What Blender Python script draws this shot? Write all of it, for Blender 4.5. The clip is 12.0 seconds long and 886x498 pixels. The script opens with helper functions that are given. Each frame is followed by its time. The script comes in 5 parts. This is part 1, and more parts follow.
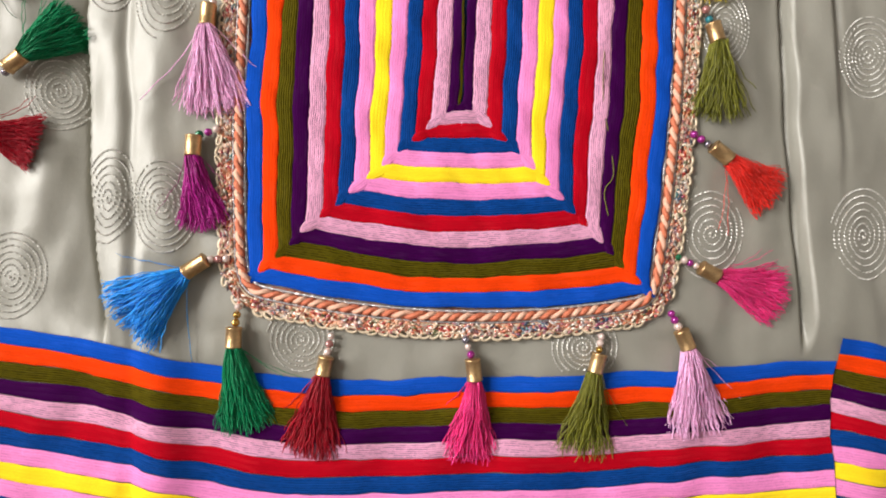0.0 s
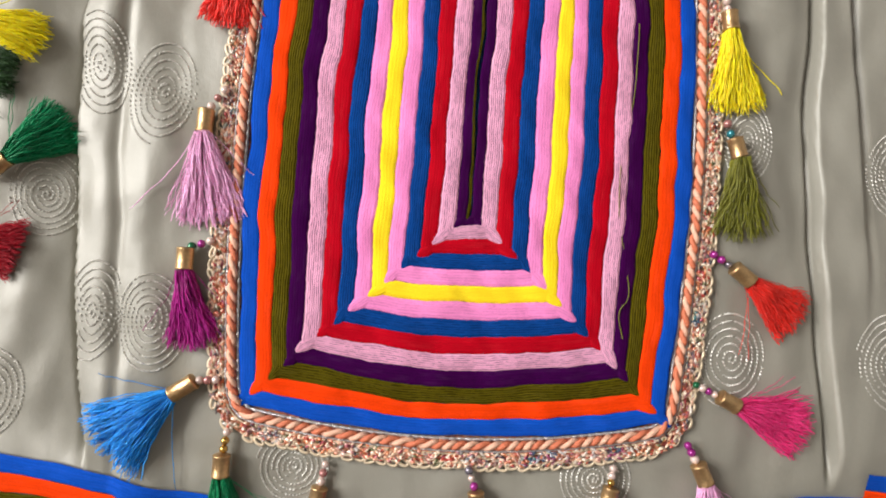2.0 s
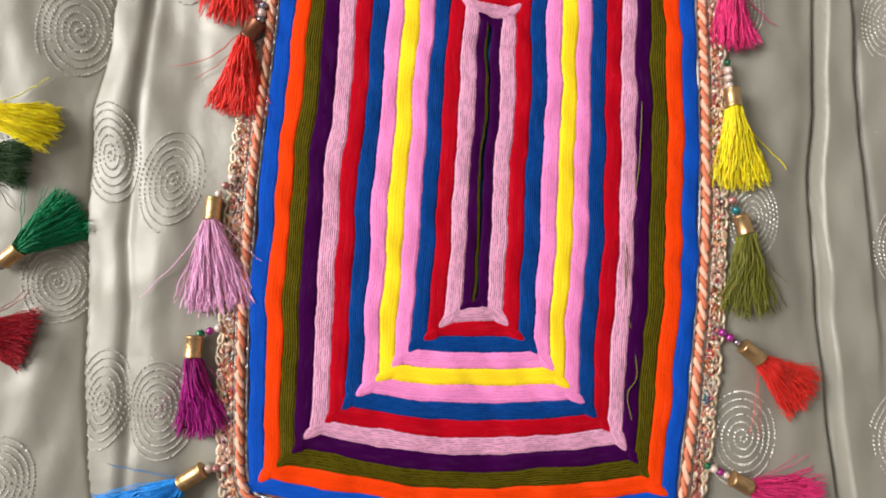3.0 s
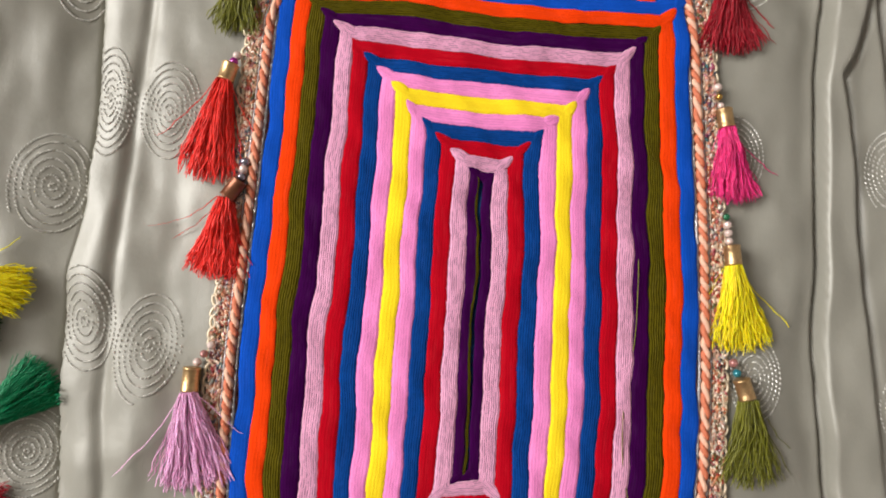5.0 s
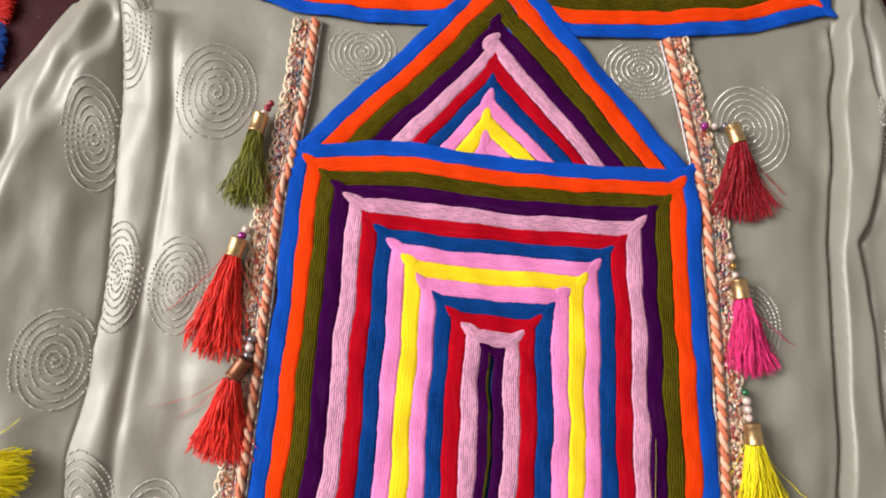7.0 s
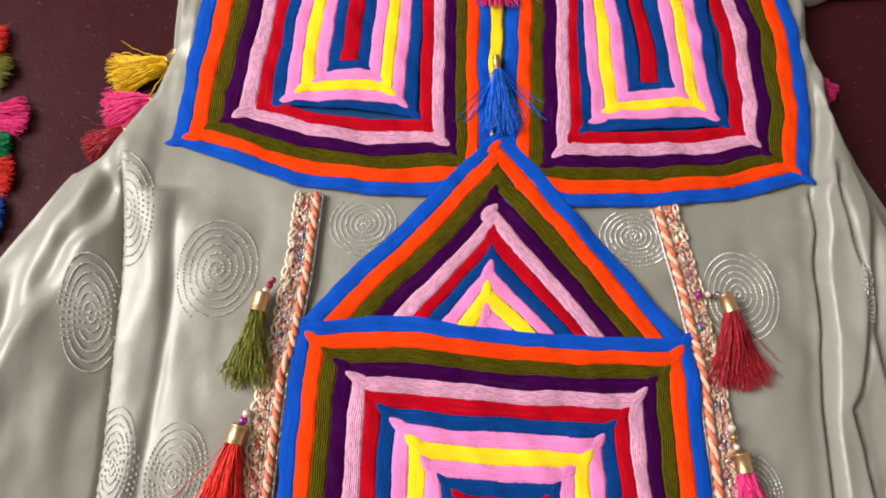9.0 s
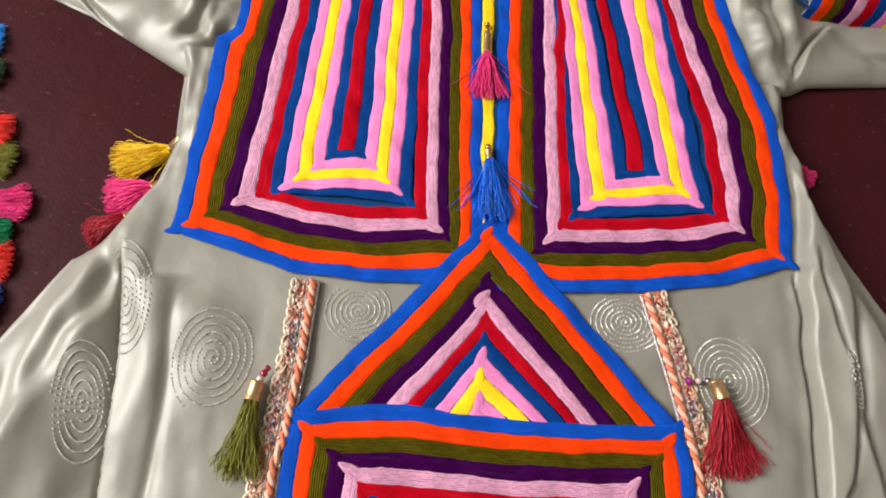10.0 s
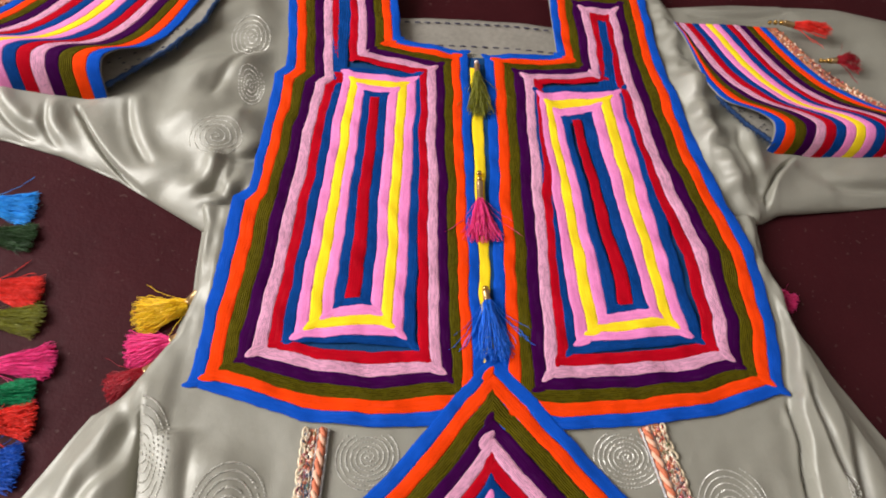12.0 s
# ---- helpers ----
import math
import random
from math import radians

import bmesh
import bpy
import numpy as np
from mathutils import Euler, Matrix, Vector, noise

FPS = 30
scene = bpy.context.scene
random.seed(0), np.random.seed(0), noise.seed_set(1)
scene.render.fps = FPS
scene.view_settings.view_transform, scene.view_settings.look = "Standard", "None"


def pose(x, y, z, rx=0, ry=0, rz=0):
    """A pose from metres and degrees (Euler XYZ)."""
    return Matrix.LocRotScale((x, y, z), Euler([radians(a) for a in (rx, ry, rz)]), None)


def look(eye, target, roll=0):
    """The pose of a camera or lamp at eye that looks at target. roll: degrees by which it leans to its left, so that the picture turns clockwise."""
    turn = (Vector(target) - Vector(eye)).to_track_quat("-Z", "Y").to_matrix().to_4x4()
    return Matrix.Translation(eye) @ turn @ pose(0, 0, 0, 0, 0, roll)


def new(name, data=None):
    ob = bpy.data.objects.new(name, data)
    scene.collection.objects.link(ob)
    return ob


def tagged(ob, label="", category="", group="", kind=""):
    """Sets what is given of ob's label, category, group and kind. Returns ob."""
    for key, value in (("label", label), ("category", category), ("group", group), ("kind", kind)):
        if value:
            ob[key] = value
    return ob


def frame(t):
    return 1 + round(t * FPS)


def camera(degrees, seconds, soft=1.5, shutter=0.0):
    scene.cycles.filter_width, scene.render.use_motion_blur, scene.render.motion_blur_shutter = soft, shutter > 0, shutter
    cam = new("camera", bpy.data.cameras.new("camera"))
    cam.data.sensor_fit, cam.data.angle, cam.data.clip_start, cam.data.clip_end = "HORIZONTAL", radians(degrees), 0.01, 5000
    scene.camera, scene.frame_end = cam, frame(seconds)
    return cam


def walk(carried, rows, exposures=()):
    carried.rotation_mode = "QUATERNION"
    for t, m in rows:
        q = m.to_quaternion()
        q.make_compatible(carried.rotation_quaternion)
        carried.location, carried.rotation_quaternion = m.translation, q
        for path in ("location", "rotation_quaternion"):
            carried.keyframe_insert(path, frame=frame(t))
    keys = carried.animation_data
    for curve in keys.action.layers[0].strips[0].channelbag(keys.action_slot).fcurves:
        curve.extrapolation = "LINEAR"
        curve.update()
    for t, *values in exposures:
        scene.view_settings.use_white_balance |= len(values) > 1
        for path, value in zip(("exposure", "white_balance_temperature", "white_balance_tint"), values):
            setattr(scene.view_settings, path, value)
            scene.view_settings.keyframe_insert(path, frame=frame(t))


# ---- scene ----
cam = camera(73.1, 12.0, soft=1.95)
PATH = [
    (0, (-0.028, 0.004, 0.382), (0.065, 0.06, -1.616), 60.9),
    (0.5, (-0.029, 0.014, 0.382), (0.071, 0.088, -1.614), 55.6),
    (1, (-0.03, 0.031, 0.375), (0.068, 0.111, -1.621), 52.9),
    (1.5, (-0.035, 0.048, 0.371), (0.061, 0.141, -1.625), 48.6),
    (2, (-0.035, 0.068, 0.363), (0.065, 0.18, -1.631), 45.1),
    (2.5, (-0.036, 0.086, 0.364), (0.041, 0.212, -1.631), 34.2),
    (3, (-0.036, 0.109, 0.367), (0.034, 0.269, -1.625), 26.2),
    (3.2, (-0.0359, 0.1195, 0.3662), (0.0280, 0.2842, -1.6258), 23.42),
    (4.8, (-0.0351, 0.1945, 0.3607), (0.0474, 0.3828, -1.6293), 25.83),
    (5, (-0.035, 0.204, 0.36), (0.044, 0.393, -1.63), 25.2),
    (5.5, (-0.036, 0.228, 0.36), (0.031, 0.424, -1.629), 21.2),
    (6, (-0.034, 0.246, 0.362), (0.024, 0.475, -1.624), 16.2),
    (6.5, (-0.036, 0.266, 0.36), (0.024, 0.52, -1.623), 15.2),
    (7, (-0.042, 0.284, 0.363), (0.017, 0.612, -1.609), 12.7),
    (7.2, (-0.0443, 0.2929, 0.3650), (0.0060, 0.6236, -1.6070), 11.64),
    (8.8, (-0.0591, 0.3506, 0.3783), (0.0628, 0.8401, -1.5537), 15.65),
    (9, (-0.061, 0.358, 0.38), (0.067, 0.86, -1.552), 16.0),
    (9.5, (-0.062, 0.369, 0.387), (0.081, 0.952, -1.521), 15.4),
    (10, (-0.063, 0.379, 0.394), (0.082, 1.043, -1.487), 14.2),
    (10.5, (-0.064, 0.388, 0.405), (0.069, 1.138, -1.444), 11.1),
    (11, (-0.065, 0.397, 0.413), (0.073, 1.234, -1.398), 9.8),
    (11.5, (-0.066, 0.402, 0.423), (0.068, 1.296, -1.361), 8.6),
    (12, (-0.065, 0.405, 0.434), (0.062, 1.341, -1.328), 7.7),
]
walk(cam, [(t, look(eye, target, roll)) for t, eye, target, roll in PATH],
     exposures=[(0.0, 0.14), (3.0, 0.04), (5.5, -0.06), (7.0, 0.04), (9.0, 0.12), (12.0, 0.0)])

WINDOW_W = 150.0

# ---------------- world, window light, room light ----------------
world = bpy.data.worlds.new("daylight")
scene.world = world
world.use_nodes = True
wn = world.node_tree.nodes
sky = wn.new("ShaderNodeTexSky")
sky.sky_type = 'NISHITA'
sky.sun_disc = False
sky.sun_elevation, sky.sun_rotation = radians(35), radians(-60)
world.node_tree.links.new(sky.outputs[0], wn["Background"].inputs[0])
wn["Background"].inputs[1].default_value = 0.08


def area(name, m, w, hgt, power, color):
    d = bpy.data.lights.new(name, 'AREA')
    d.shape, d.size, d.size_y, d.energy, d.color = 'RECTANGLE', w, hgt, power, color
    ob = new(name, d)
    ob.matrix_world = m
    return ob


FLOOR = -0.020
area("window_light", look((-2.42, 0.80, 1.75), (0.0, 0.3, 0.0)), 1.5, 1.5, WINDOW_W, (1.0, 0.974, 0.980))

# ---------------- materials ----------------


class Nodes:
    """Small helper that wires shader nodes."""

    def __init__(self, name):
        self.mat = bpy.data.materials.new(name)
        self.mat.use_nodes = True
        self.t = self.mat.node_tree
        self.bsdf = self.t.nodes["Principled BSDF"]

    def add(self, kind, **inputs):
        n = self.t.nodes.new(kind)
        for k, v in inputs.items():
            self.put(n.inputs[k.replace("_", " ")], v)
        return n

    def put(self, socket, v):
        if hasattr(v, "is_output"):
            self.t.links.new(v, socket)
        else:
            socket.default_value = v

    def math(self, op, a, b=0.0):
        n = self.t.nodes.new("ShaderNodeMath")
        n.operation = op
        self.put(n.inputs[0], a)
        self.put(n.inputs[1], b)
        return n.outputs[0]

    def noise(self, coord, scale, detail=3.0, rough=0.55):
        n = self.t.nodes.new("ShaderNodeTexNoise")
        self.t.links.new(coord, n.inputs["Vector"])
        n.inputs["Scale"].default_value, n.inputs["Detail"].default_value = scale, detail
        n.inputs["Roughness"].default_value = rough
        return n.outputs["Fac"]

    def ramp(self, fac, stops, steps=False):
        n = self.t.nodes.new("ShaderNodeValToRGB")
        n.color_ramp.interpolation = 'CONSTANT' if steps else 'LINEAR'
        self.put(n.inputs[0], fac)
        el = n.color_ramp.elements
        while len(el) < len(stops):
            el.new(0.5)
        for e, (p, c) in zip(el, stops):
            e.position, e.color = p, (*c, 1)
        return n.outputs[0]

    def mix(self, fac, a, b, blend='MIX'):
        n = self.t.nodes.new("ShaderNodeMix")
        n.data_type, n.blend_type = 'RGBA', blend
        self.put(n.inputs["Factor"], fac)
        self.put(n.inputs["A"], a if hasattr(a, "is_output") else (*a, 1))
        self.put(n.inputs["B"], b if hasattr(b, "is_output") else (*b, 1))
        return n.outputs["Result"]

    def coords(self, what="Object"):
        return self.t.nodes.new("ShaderNodeTexCoord").outputs[what]

    def bump(self, height, strength, distance):
        n = self.add("ShaderNodeBump", Strength=strength, Distance=distance, Height=height)
        self.t.links.new(n.outputs[0], self.bsdf.inputs["Normal"])

    def finish(self, color, rough, **more):
        self.put(self.bsdf.inputs["Base Color"], color if hasattr(color, "is_output") else (*color, 1))
        self.put(self.bsdf.inputs["Roughness"], rough)
        for k, v in more.items():
            self.put(self.bsdf.inputs[k.replace("_", " ")], v)
        return self.mat


def lin(r, g, b):
    """A colour given in 0..255 display values, as linear light."""
    return tuple((c / 255 / 12.92) if c < 10 else ((c / 255 + 0.055) / 1.055) ** 2.4 for c in (r, g, b))


def shade(c, k):
    """A lighter or deeper tone; yellow deepens towards amber."""
    if k < 1 and c[0] > 0.8 and c[1] > 0.6 and c[2] < 0.1:
        k = 1 - (1 - k) * 0.5
        return (c[0] * k ** 0.7, c[1] * k ** 1.5, c[2] * k)
    return tuple(min(1.0, v * k) for v in c)


def satin():
    n = Nodes("satin")
    co = n.coords()
    big = n.noise(co, 9.0, 4)
    fine = n.noise(co, 160.0, 2)
    map1 = n.add("ShaderNodeMapping", Vector=co)
    map1.inputs["Scale"].default_value = (2600, 260, 260)
    weave = n.noise(map1.outputs[0], 1.0, 1)
    crease = n.noise(co, 20.0, 2, 0.4)
    col = n.mix(big, (0.262, 0.252, 0.202), (0.310, 0.300, 0.246))
    col = n.mix(n.math('MULTIPLY', weave, 0.22), col, (0.190, 0.182, 0.148))
    hgt = n.math('ADD', n.math('MULTIPLY', crease, 1.0), n.math('MULTIPLY', fine, 0.04))
    hgt = n.math('ADD', hgt, n.math('MULTIPLY', weave, 0.012))
    n.bump(hgt, 0.65, 0.006)
    return n.finish(col, n.math('ADD', 0.42, n.math('MULTIPLY', big, 0.12)), Specular_IOR_Level=0.6, Metallic=0.12)


def silver_thread():
    n = Nodes("silver_thread")
    rnd = n.t.nodes.new("ShaderNodeNewGeometry").outputs["Random Per Island"]
    col = n.mix(rnd, (0.45, 0.435, 0.375), (0.74, 0.72, 0.65))
    return n.finish(col, 0.38, Metallic=0.25, Specular_IOR_Level=1.0)


def yarn(name, color, cords, dash, deep=0.45, rough=0.85, relief=0.35, ribs=0.08):
    """Couched thread laid along a band: UV u runs along it in metres, v across it from 0 to 1."""
    n = Nodes(name)
    sep = n.t.nodes.new("ShaderNodeSeparateXYZ")
    n.t.links.new(n.coords("UV"), sep.inputs[0])
    u, v = sep.outputs[0], sep.outputs[1]
    co = n.coords()
    sway = n.math('MULTIPLY', n.math('SUBTRACT', n.noise(co, 70.0, 2), 0.5), 0.35)
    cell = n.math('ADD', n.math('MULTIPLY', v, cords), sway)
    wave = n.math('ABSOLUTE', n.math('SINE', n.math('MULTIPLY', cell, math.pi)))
    row = n.math('FLOOR', n.math('ADD', cell, 0.5))

    def along(scale, k):
        c = n.t.nodes.new("ShaderNodeCombineXYZ")
        n.put(c.inputs[0], n.math('MULTIPLY', u, scale))
        n.put(c.inputs[1], n.math('MULTIPLY', row, k))
        return c.outputs[0]
    broken = n.noise(along(170.0, 7.31), 1.0, 2)
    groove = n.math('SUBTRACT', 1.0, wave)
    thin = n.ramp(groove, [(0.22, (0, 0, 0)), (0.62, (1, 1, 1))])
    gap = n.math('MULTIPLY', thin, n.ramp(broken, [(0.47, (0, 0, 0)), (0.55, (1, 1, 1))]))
    strand = n.t.nodes.new("ShaderNodeTexWhiteNoise")
    strand.noise_dimensions = '1D'
    n.put(strand.inputs["W"], n.math('FLOOR', cell))
    patch = n.noise(co, 38.0, 3)
    fuzz = n.noise(co, 1500.0, 3, 0.7)
    press = n.noise(along(48.0, 0.9), 1.0, 2)
    col = n.mix(patch, shade(color, 0.86), shade(color, 1.12))
    col = n.mix(n.math('MULTIPLY', strand.outputs["Value"], 0.30), col, shade(color, 0.72))
    col = n.mix(n.ramp(press, [(0.52, (0, 0, 0)), (0.70, (0.5, 0.5, 0.5))]), col, tuple(min(1.0, c * 1.12 + 0.012) for c in color))
    col = n.mix(n.ramp(fuzz, [(0.42, (0, 0, 0)), (0.66, (0.5, 0.5, 0.5))]), col, shade(color, 0.6))
    # shade between the cords, painted into the colour of each groove
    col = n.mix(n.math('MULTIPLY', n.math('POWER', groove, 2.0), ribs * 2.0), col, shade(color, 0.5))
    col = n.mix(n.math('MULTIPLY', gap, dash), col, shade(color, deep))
    hgt = n.math('ADD', n.math('MULTIPLY', wave, ribs * 5.0), n.math('MULTIPLY', fuzz, 0.7))
    hgt = n.math('ADD', hgt, n.math('MULTIPLY', press, 0.5))
    n.bump(hgt, relief, 0.0007)
    return n.finish(col, rough, Specular_IOR_Level=0.04)


def plain(name, color, rough=0.6, metal=0.0, grain=300.0, vary=0.25, bump=0.0, **more):
    n = Nodes(name)
    co = n.coords()
    f = n.noise(co, grain, 3)
    col = n.mix(f, shade(color, 1 - vary), shade(color, 1 + vary))
    if bump:
        n.bump(f, bump, 0.001)
    return n.finish(col, rough, Metallic=metal, **more)


def tassel_thread(name, color):
    n = Nodes(name)
    rnd = n.t.nodes.new("ShaderNodeNewGeometry").outputs["Random Per Island"]
    f = n.noise(n.coords(), 900.0, 2)
    col = n.mix(rnd, shade(color, 0.80), shade(color, 1.25))
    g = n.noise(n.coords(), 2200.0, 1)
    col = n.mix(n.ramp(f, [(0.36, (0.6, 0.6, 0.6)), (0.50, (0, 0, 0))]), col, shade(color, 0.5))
    # glints painted into the colour as pale flecks, in place of gloss
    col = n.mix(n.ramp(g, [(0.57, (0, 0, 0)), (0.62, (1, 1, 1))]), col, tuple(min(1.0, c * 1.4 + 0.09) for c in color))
    return n.finish(col, 0.34, Specular_IOR_Level=0.14)


def lace():
    n = Nodes("lace")
    co = n.coords()
    f = n.noise(co, 60.0, 4, 0.7)
    col = n.ramp(f, [(0.25, (0.04, 0.02, 0.025)), (0.40, (0.26, 0.04, 0.025)), (0.5, (0.55, 0.24, 0.12)),
                     (0.58, (0.5, 0.09, 0.04)), (0.66, (0.10, 0.10, 0.05)), (0.8, (0.62, 0.42, 0.25))])
    n.bump(n.noise(co, 700.0, 2), 1.0, 0.002)
    return n.finish(col, 0.55)


def lace_knots():
    n = Nodes("lace_knots")
    rnd = n.t.nodes.new("ShaderNodeNewGeometry").outputs["Random Per Island"]
    co = n.coords()
    f = n.noise(co, 30.0, 2)
    a = n.ramp(rnd, [(0.0, (0.78, 0.45, 0.27)), (0.16, (0.50, 0.06, 0.03)), (0.30, (0.88, 0.70, 0.52)), (0.44, (0.05, 0.025, 0.03)),
                     (0.48, (0.85, 0.60, 0.40)),                     (0.55, (0.68, 0.22, 0.08)), (0.68, (0.12, 0.13, 0.04)), (0.78, (0.9, 0.78, 0.62)), (0.92, (0.45, 0.08, 0.10))], True)
    b = n.ramp(rnd, [(0.0, (0.28, 0.03, 0.10)), (0.2, (0.62, 0.22, 0.11)), (0.36, (0.04, 0.08, 0.13)), (0.5, (0.82, 0.6, 0.45)), (0.66, (0.10, 0.06, 0.09)), (0.71, (0.86, 0.62, 0.44)),
                     (0.78, (0.45, 0.45, 0.48)), (0.9, (0.06, 0.20, 0.20))], True)
    return n.finish(n.mix(n.ramp(f, [(0.45, (0, 0, 0)), (0.6, (1, 1, 1))]), a, b), 0.30, Specular_IOR_Level=0.9, Metallic=0.1)


def felt_floor():
    n = Nodes("maroon_felt")
    co = n.coords()
    f1, f2 = n.noise(co, 14.0, 5, 0.6), n.noise(co, 420.0, 3)
    col = n.mix(f1, (0.030, 0.0042, 0.0058), (0.062, 0.0105, 0.0130))
    col = n.mix(n.math('MULTIPLY', f2, 0.5), col, (0.016, 0.0035, 0.005))
    lint = n.math('GREATER_THAN', n.noise(co, 260.0, 0), 0.80)
    col = n.mix(n.math('MULTIPLY', lint, 0.4), col, (0.10, 0.055, 0.05))
    n.bump(n.math('ADD', n.math('MULTIPLY', f1, 1.5), n.math('MULTIPLY', f2, 0.20)), 0.3, 0.004)
    return n.finish(col, 0.55, Specular_IOR_Level=0.07)


SATIN, SILVER, LACE, KNOT = satin(), silver_thread(), lace(), lace_knots()
COL = dict(
    blue=(0.006, 0.080, 0.49), orange=(0.92, 0.055, 0.003), olive=(0.105, 0.085, 0.004), purple=(0.042, 0.0006, 0.052),
    lilac=(0.88, 0.42, 0.60), red=(0.48, 0.002, 0.012), navy=(0.004, 0.056, 0.26), pink=(0.98, 0.28, 0.60), yellow=(0.96, 0.72, 0.020))
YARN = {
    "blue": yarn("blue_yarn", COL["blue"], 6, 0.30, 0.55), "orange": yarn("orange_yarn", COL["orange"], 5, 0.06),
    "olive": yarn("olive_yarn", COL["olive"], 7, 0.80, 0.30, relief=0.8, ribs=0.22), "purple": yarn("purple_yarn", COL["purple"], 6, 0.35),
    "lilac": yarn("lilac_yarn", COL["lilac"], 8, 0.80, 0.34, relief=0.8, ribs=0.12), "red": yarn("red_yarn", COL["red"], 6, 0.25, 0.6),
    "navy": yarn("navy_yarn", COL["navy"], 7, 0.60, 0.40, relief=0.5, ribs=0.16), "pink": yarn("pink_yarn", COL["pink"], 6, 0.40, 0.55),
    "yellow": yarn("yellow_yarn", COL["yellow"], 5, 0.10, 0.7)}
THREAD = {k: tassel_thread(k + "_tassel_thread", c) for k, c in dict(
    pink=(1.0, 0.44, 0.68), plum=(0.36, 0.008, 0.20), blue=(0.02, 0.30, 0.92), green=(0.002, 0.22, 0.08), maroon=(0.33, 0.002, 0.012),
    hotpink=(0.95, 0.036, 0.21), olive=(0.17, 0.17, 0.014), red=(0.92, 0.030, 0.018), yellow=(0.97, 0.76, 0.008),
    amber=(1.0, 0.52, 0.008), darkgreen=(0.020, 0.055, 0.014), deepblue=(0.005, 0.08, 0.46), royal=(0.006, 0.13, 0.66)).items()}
GOLD = plain("brushed_gold", (0.52, 0.34, 0.16), 0.34, 0.85, 600, 0.4, 0.3)
COPPER = plain("brown_copper", (0.20, 0.075, 0.035), 0.38, 0.6, 400, 0.3, 0.2)
BEAD = {k: plain(k + "_bead", c, 0.16, m, 200, 0.2, Specular_IOR_Level=0.9) for k, c, m in (
    ("pearl", (0.70, 0.55, 0.48), 0.2), ("gold", (0.55, 0.33, 0.08), 0.8), ("magenta", (0.32, 0.02, 0.22), 0.3), ("green", (0.01, 0.13, 0.05), 0.3),
    ("teal", (0.02, 0.20, 0.24), 0.3), ("steel", (0.28, 0.26, 0.30), 0.7), ("rose", (0.45, 0.20, 0.18), 0.4), ("red", (0.30, 0.01, 0.03), 0.2))}
ROPE_A = plain("orange_cord", (0.60, 0.17, 0.08), 0.65, 0, 900, 0.35, 0.5)
ROPE_B = plain("peach_cord", (0.80, 0.46, 0.31), 0.65, 0, 900, 0.3, 0.5)
PIPING = plain("tinsel_piping", (0.58, 0.52, 0.52), 0.3, 0.5, 1200, 0.9, 0.6)
LOOP = plain("peach_loop", (0.80, 0.54, 0.37), 0.4, 0.15, 60, 0.6)
LINING = plain("grey_lining", (0.25, 0.23, 0.19), 0.75, 0, 200, 0.25, 0.3)
FRAY = plain("frayed_navy_thread", (0.008, 0.035, 0.11), 0.9, 0, 900, 0.6, 0.6)
DARKTHREAD = plain("dark_stitch", (0.02, 0.02, 0.05), 0.8)
WALLPAINT = plain("unseen_white_wall", (0.72, 0.70, 0.66), 0.8, 0, 30, 0.05)
# deep tone for unseen walls, so that the satin mirrors less light
WALLDEEP = plain("unseen_dark_wall", (0.16, 0.12, 0.09), 0.8, 0, 30, 0.08)
WOODWHITE = plain("white_window_paint", (0.75, 0.75, 0.72), 0.5, 0, 60, 0.06)
FELT = felt_floor()

# ---------------- mesh helpers ----------------


def mesh_ob(name, verts, faces, mat, parent=None, label="", uvs=None, smooth=True):
    me = bpy.data.meshes.new(name)
    me.from_pydata([tuple(v) for v in verts], [], faces)
    if uvs is not None:
        lay = me.uv_layers.new(name="UVMap")
        loops = np.empty(len(me.loops), dtype=np.int32)
        me.loops.foreach_get("vertex_index", loops)
        lay.data.foreach_set("uv", np.asarray(uvs, dtype=np.float32)[loops].ravel())
    if smooth:
        me.polygons.foreach_set("use_smooth", np.ones(len(me.polygons), dtype=bool))
    me.materials.append(mat)
    me.update()
    ob = new(name, me)
    if parent is not None:
        ob.parent = parent
    if label:
        tagged(ob, label)
    return ob


def part(name, bm, mat, parent, label=""):
    me = bpy.data.meshes.new(name)
    bm.to_mesh(me)
    bm.free()
    me.materials.append(mat)
    ob = new(name, me)
    ob.parent = parent
    if label:
        tagged(ob, label)
    return ob


def thing(name, label, category, group="", at=(0, 0, 0)):
    ob = new(name)
    ob.location = at
    ob.empty_display_size = 0.02
    return tagged(ob, label, category, group)


def grid_faces(nu, nv, base=0):
    """Faces of a grid with nu rows of nv vertices."""
    return [(base + i * nv + j, base + i * nv + j + 1, base + (i + 1) * nv + j + 1, base + (i + 1) * nv + j)
            for i in range(nu - 1) for j in range(nv - 1)]


def smooth01(a, b, x):
    s = np.clip((np.asarray(x, dtype=float) - a) / (b - a), 0, 1)
    return s * s * (3 - 2 * s)


def wob(x, y, scale, seed):
    """A soft wavy value about -1..1, the same wherever it is asked."""
    x, y = np.asarray(x, float) * scale, np.asarray(y, float) * scale
    return (np.sin(x * 1.0 + 1.7 * seed + 1.3 * np.sin(y * 0.8 + seed)) + np.sin(y * 1.27 - 0.9 * seed + 1.1 * np.sin(x * 0.7 - seed))
            + 0.6 * np.sin((x + y) * 1.9 + 2.3 * seed)) / 2.6


_perlin = np.vectorize(lambda a, b, c: noise.noise((a, b, c)), otypes=[float])


def soft_noise(x, y, sx, sy, seed):
    """Perlin noise about -1..1 with its own size along x and y (metres)."""
    return _perlin(np.asarray(x, float) / sx, np.asarray(y, float) / sy, seed * 7.7)


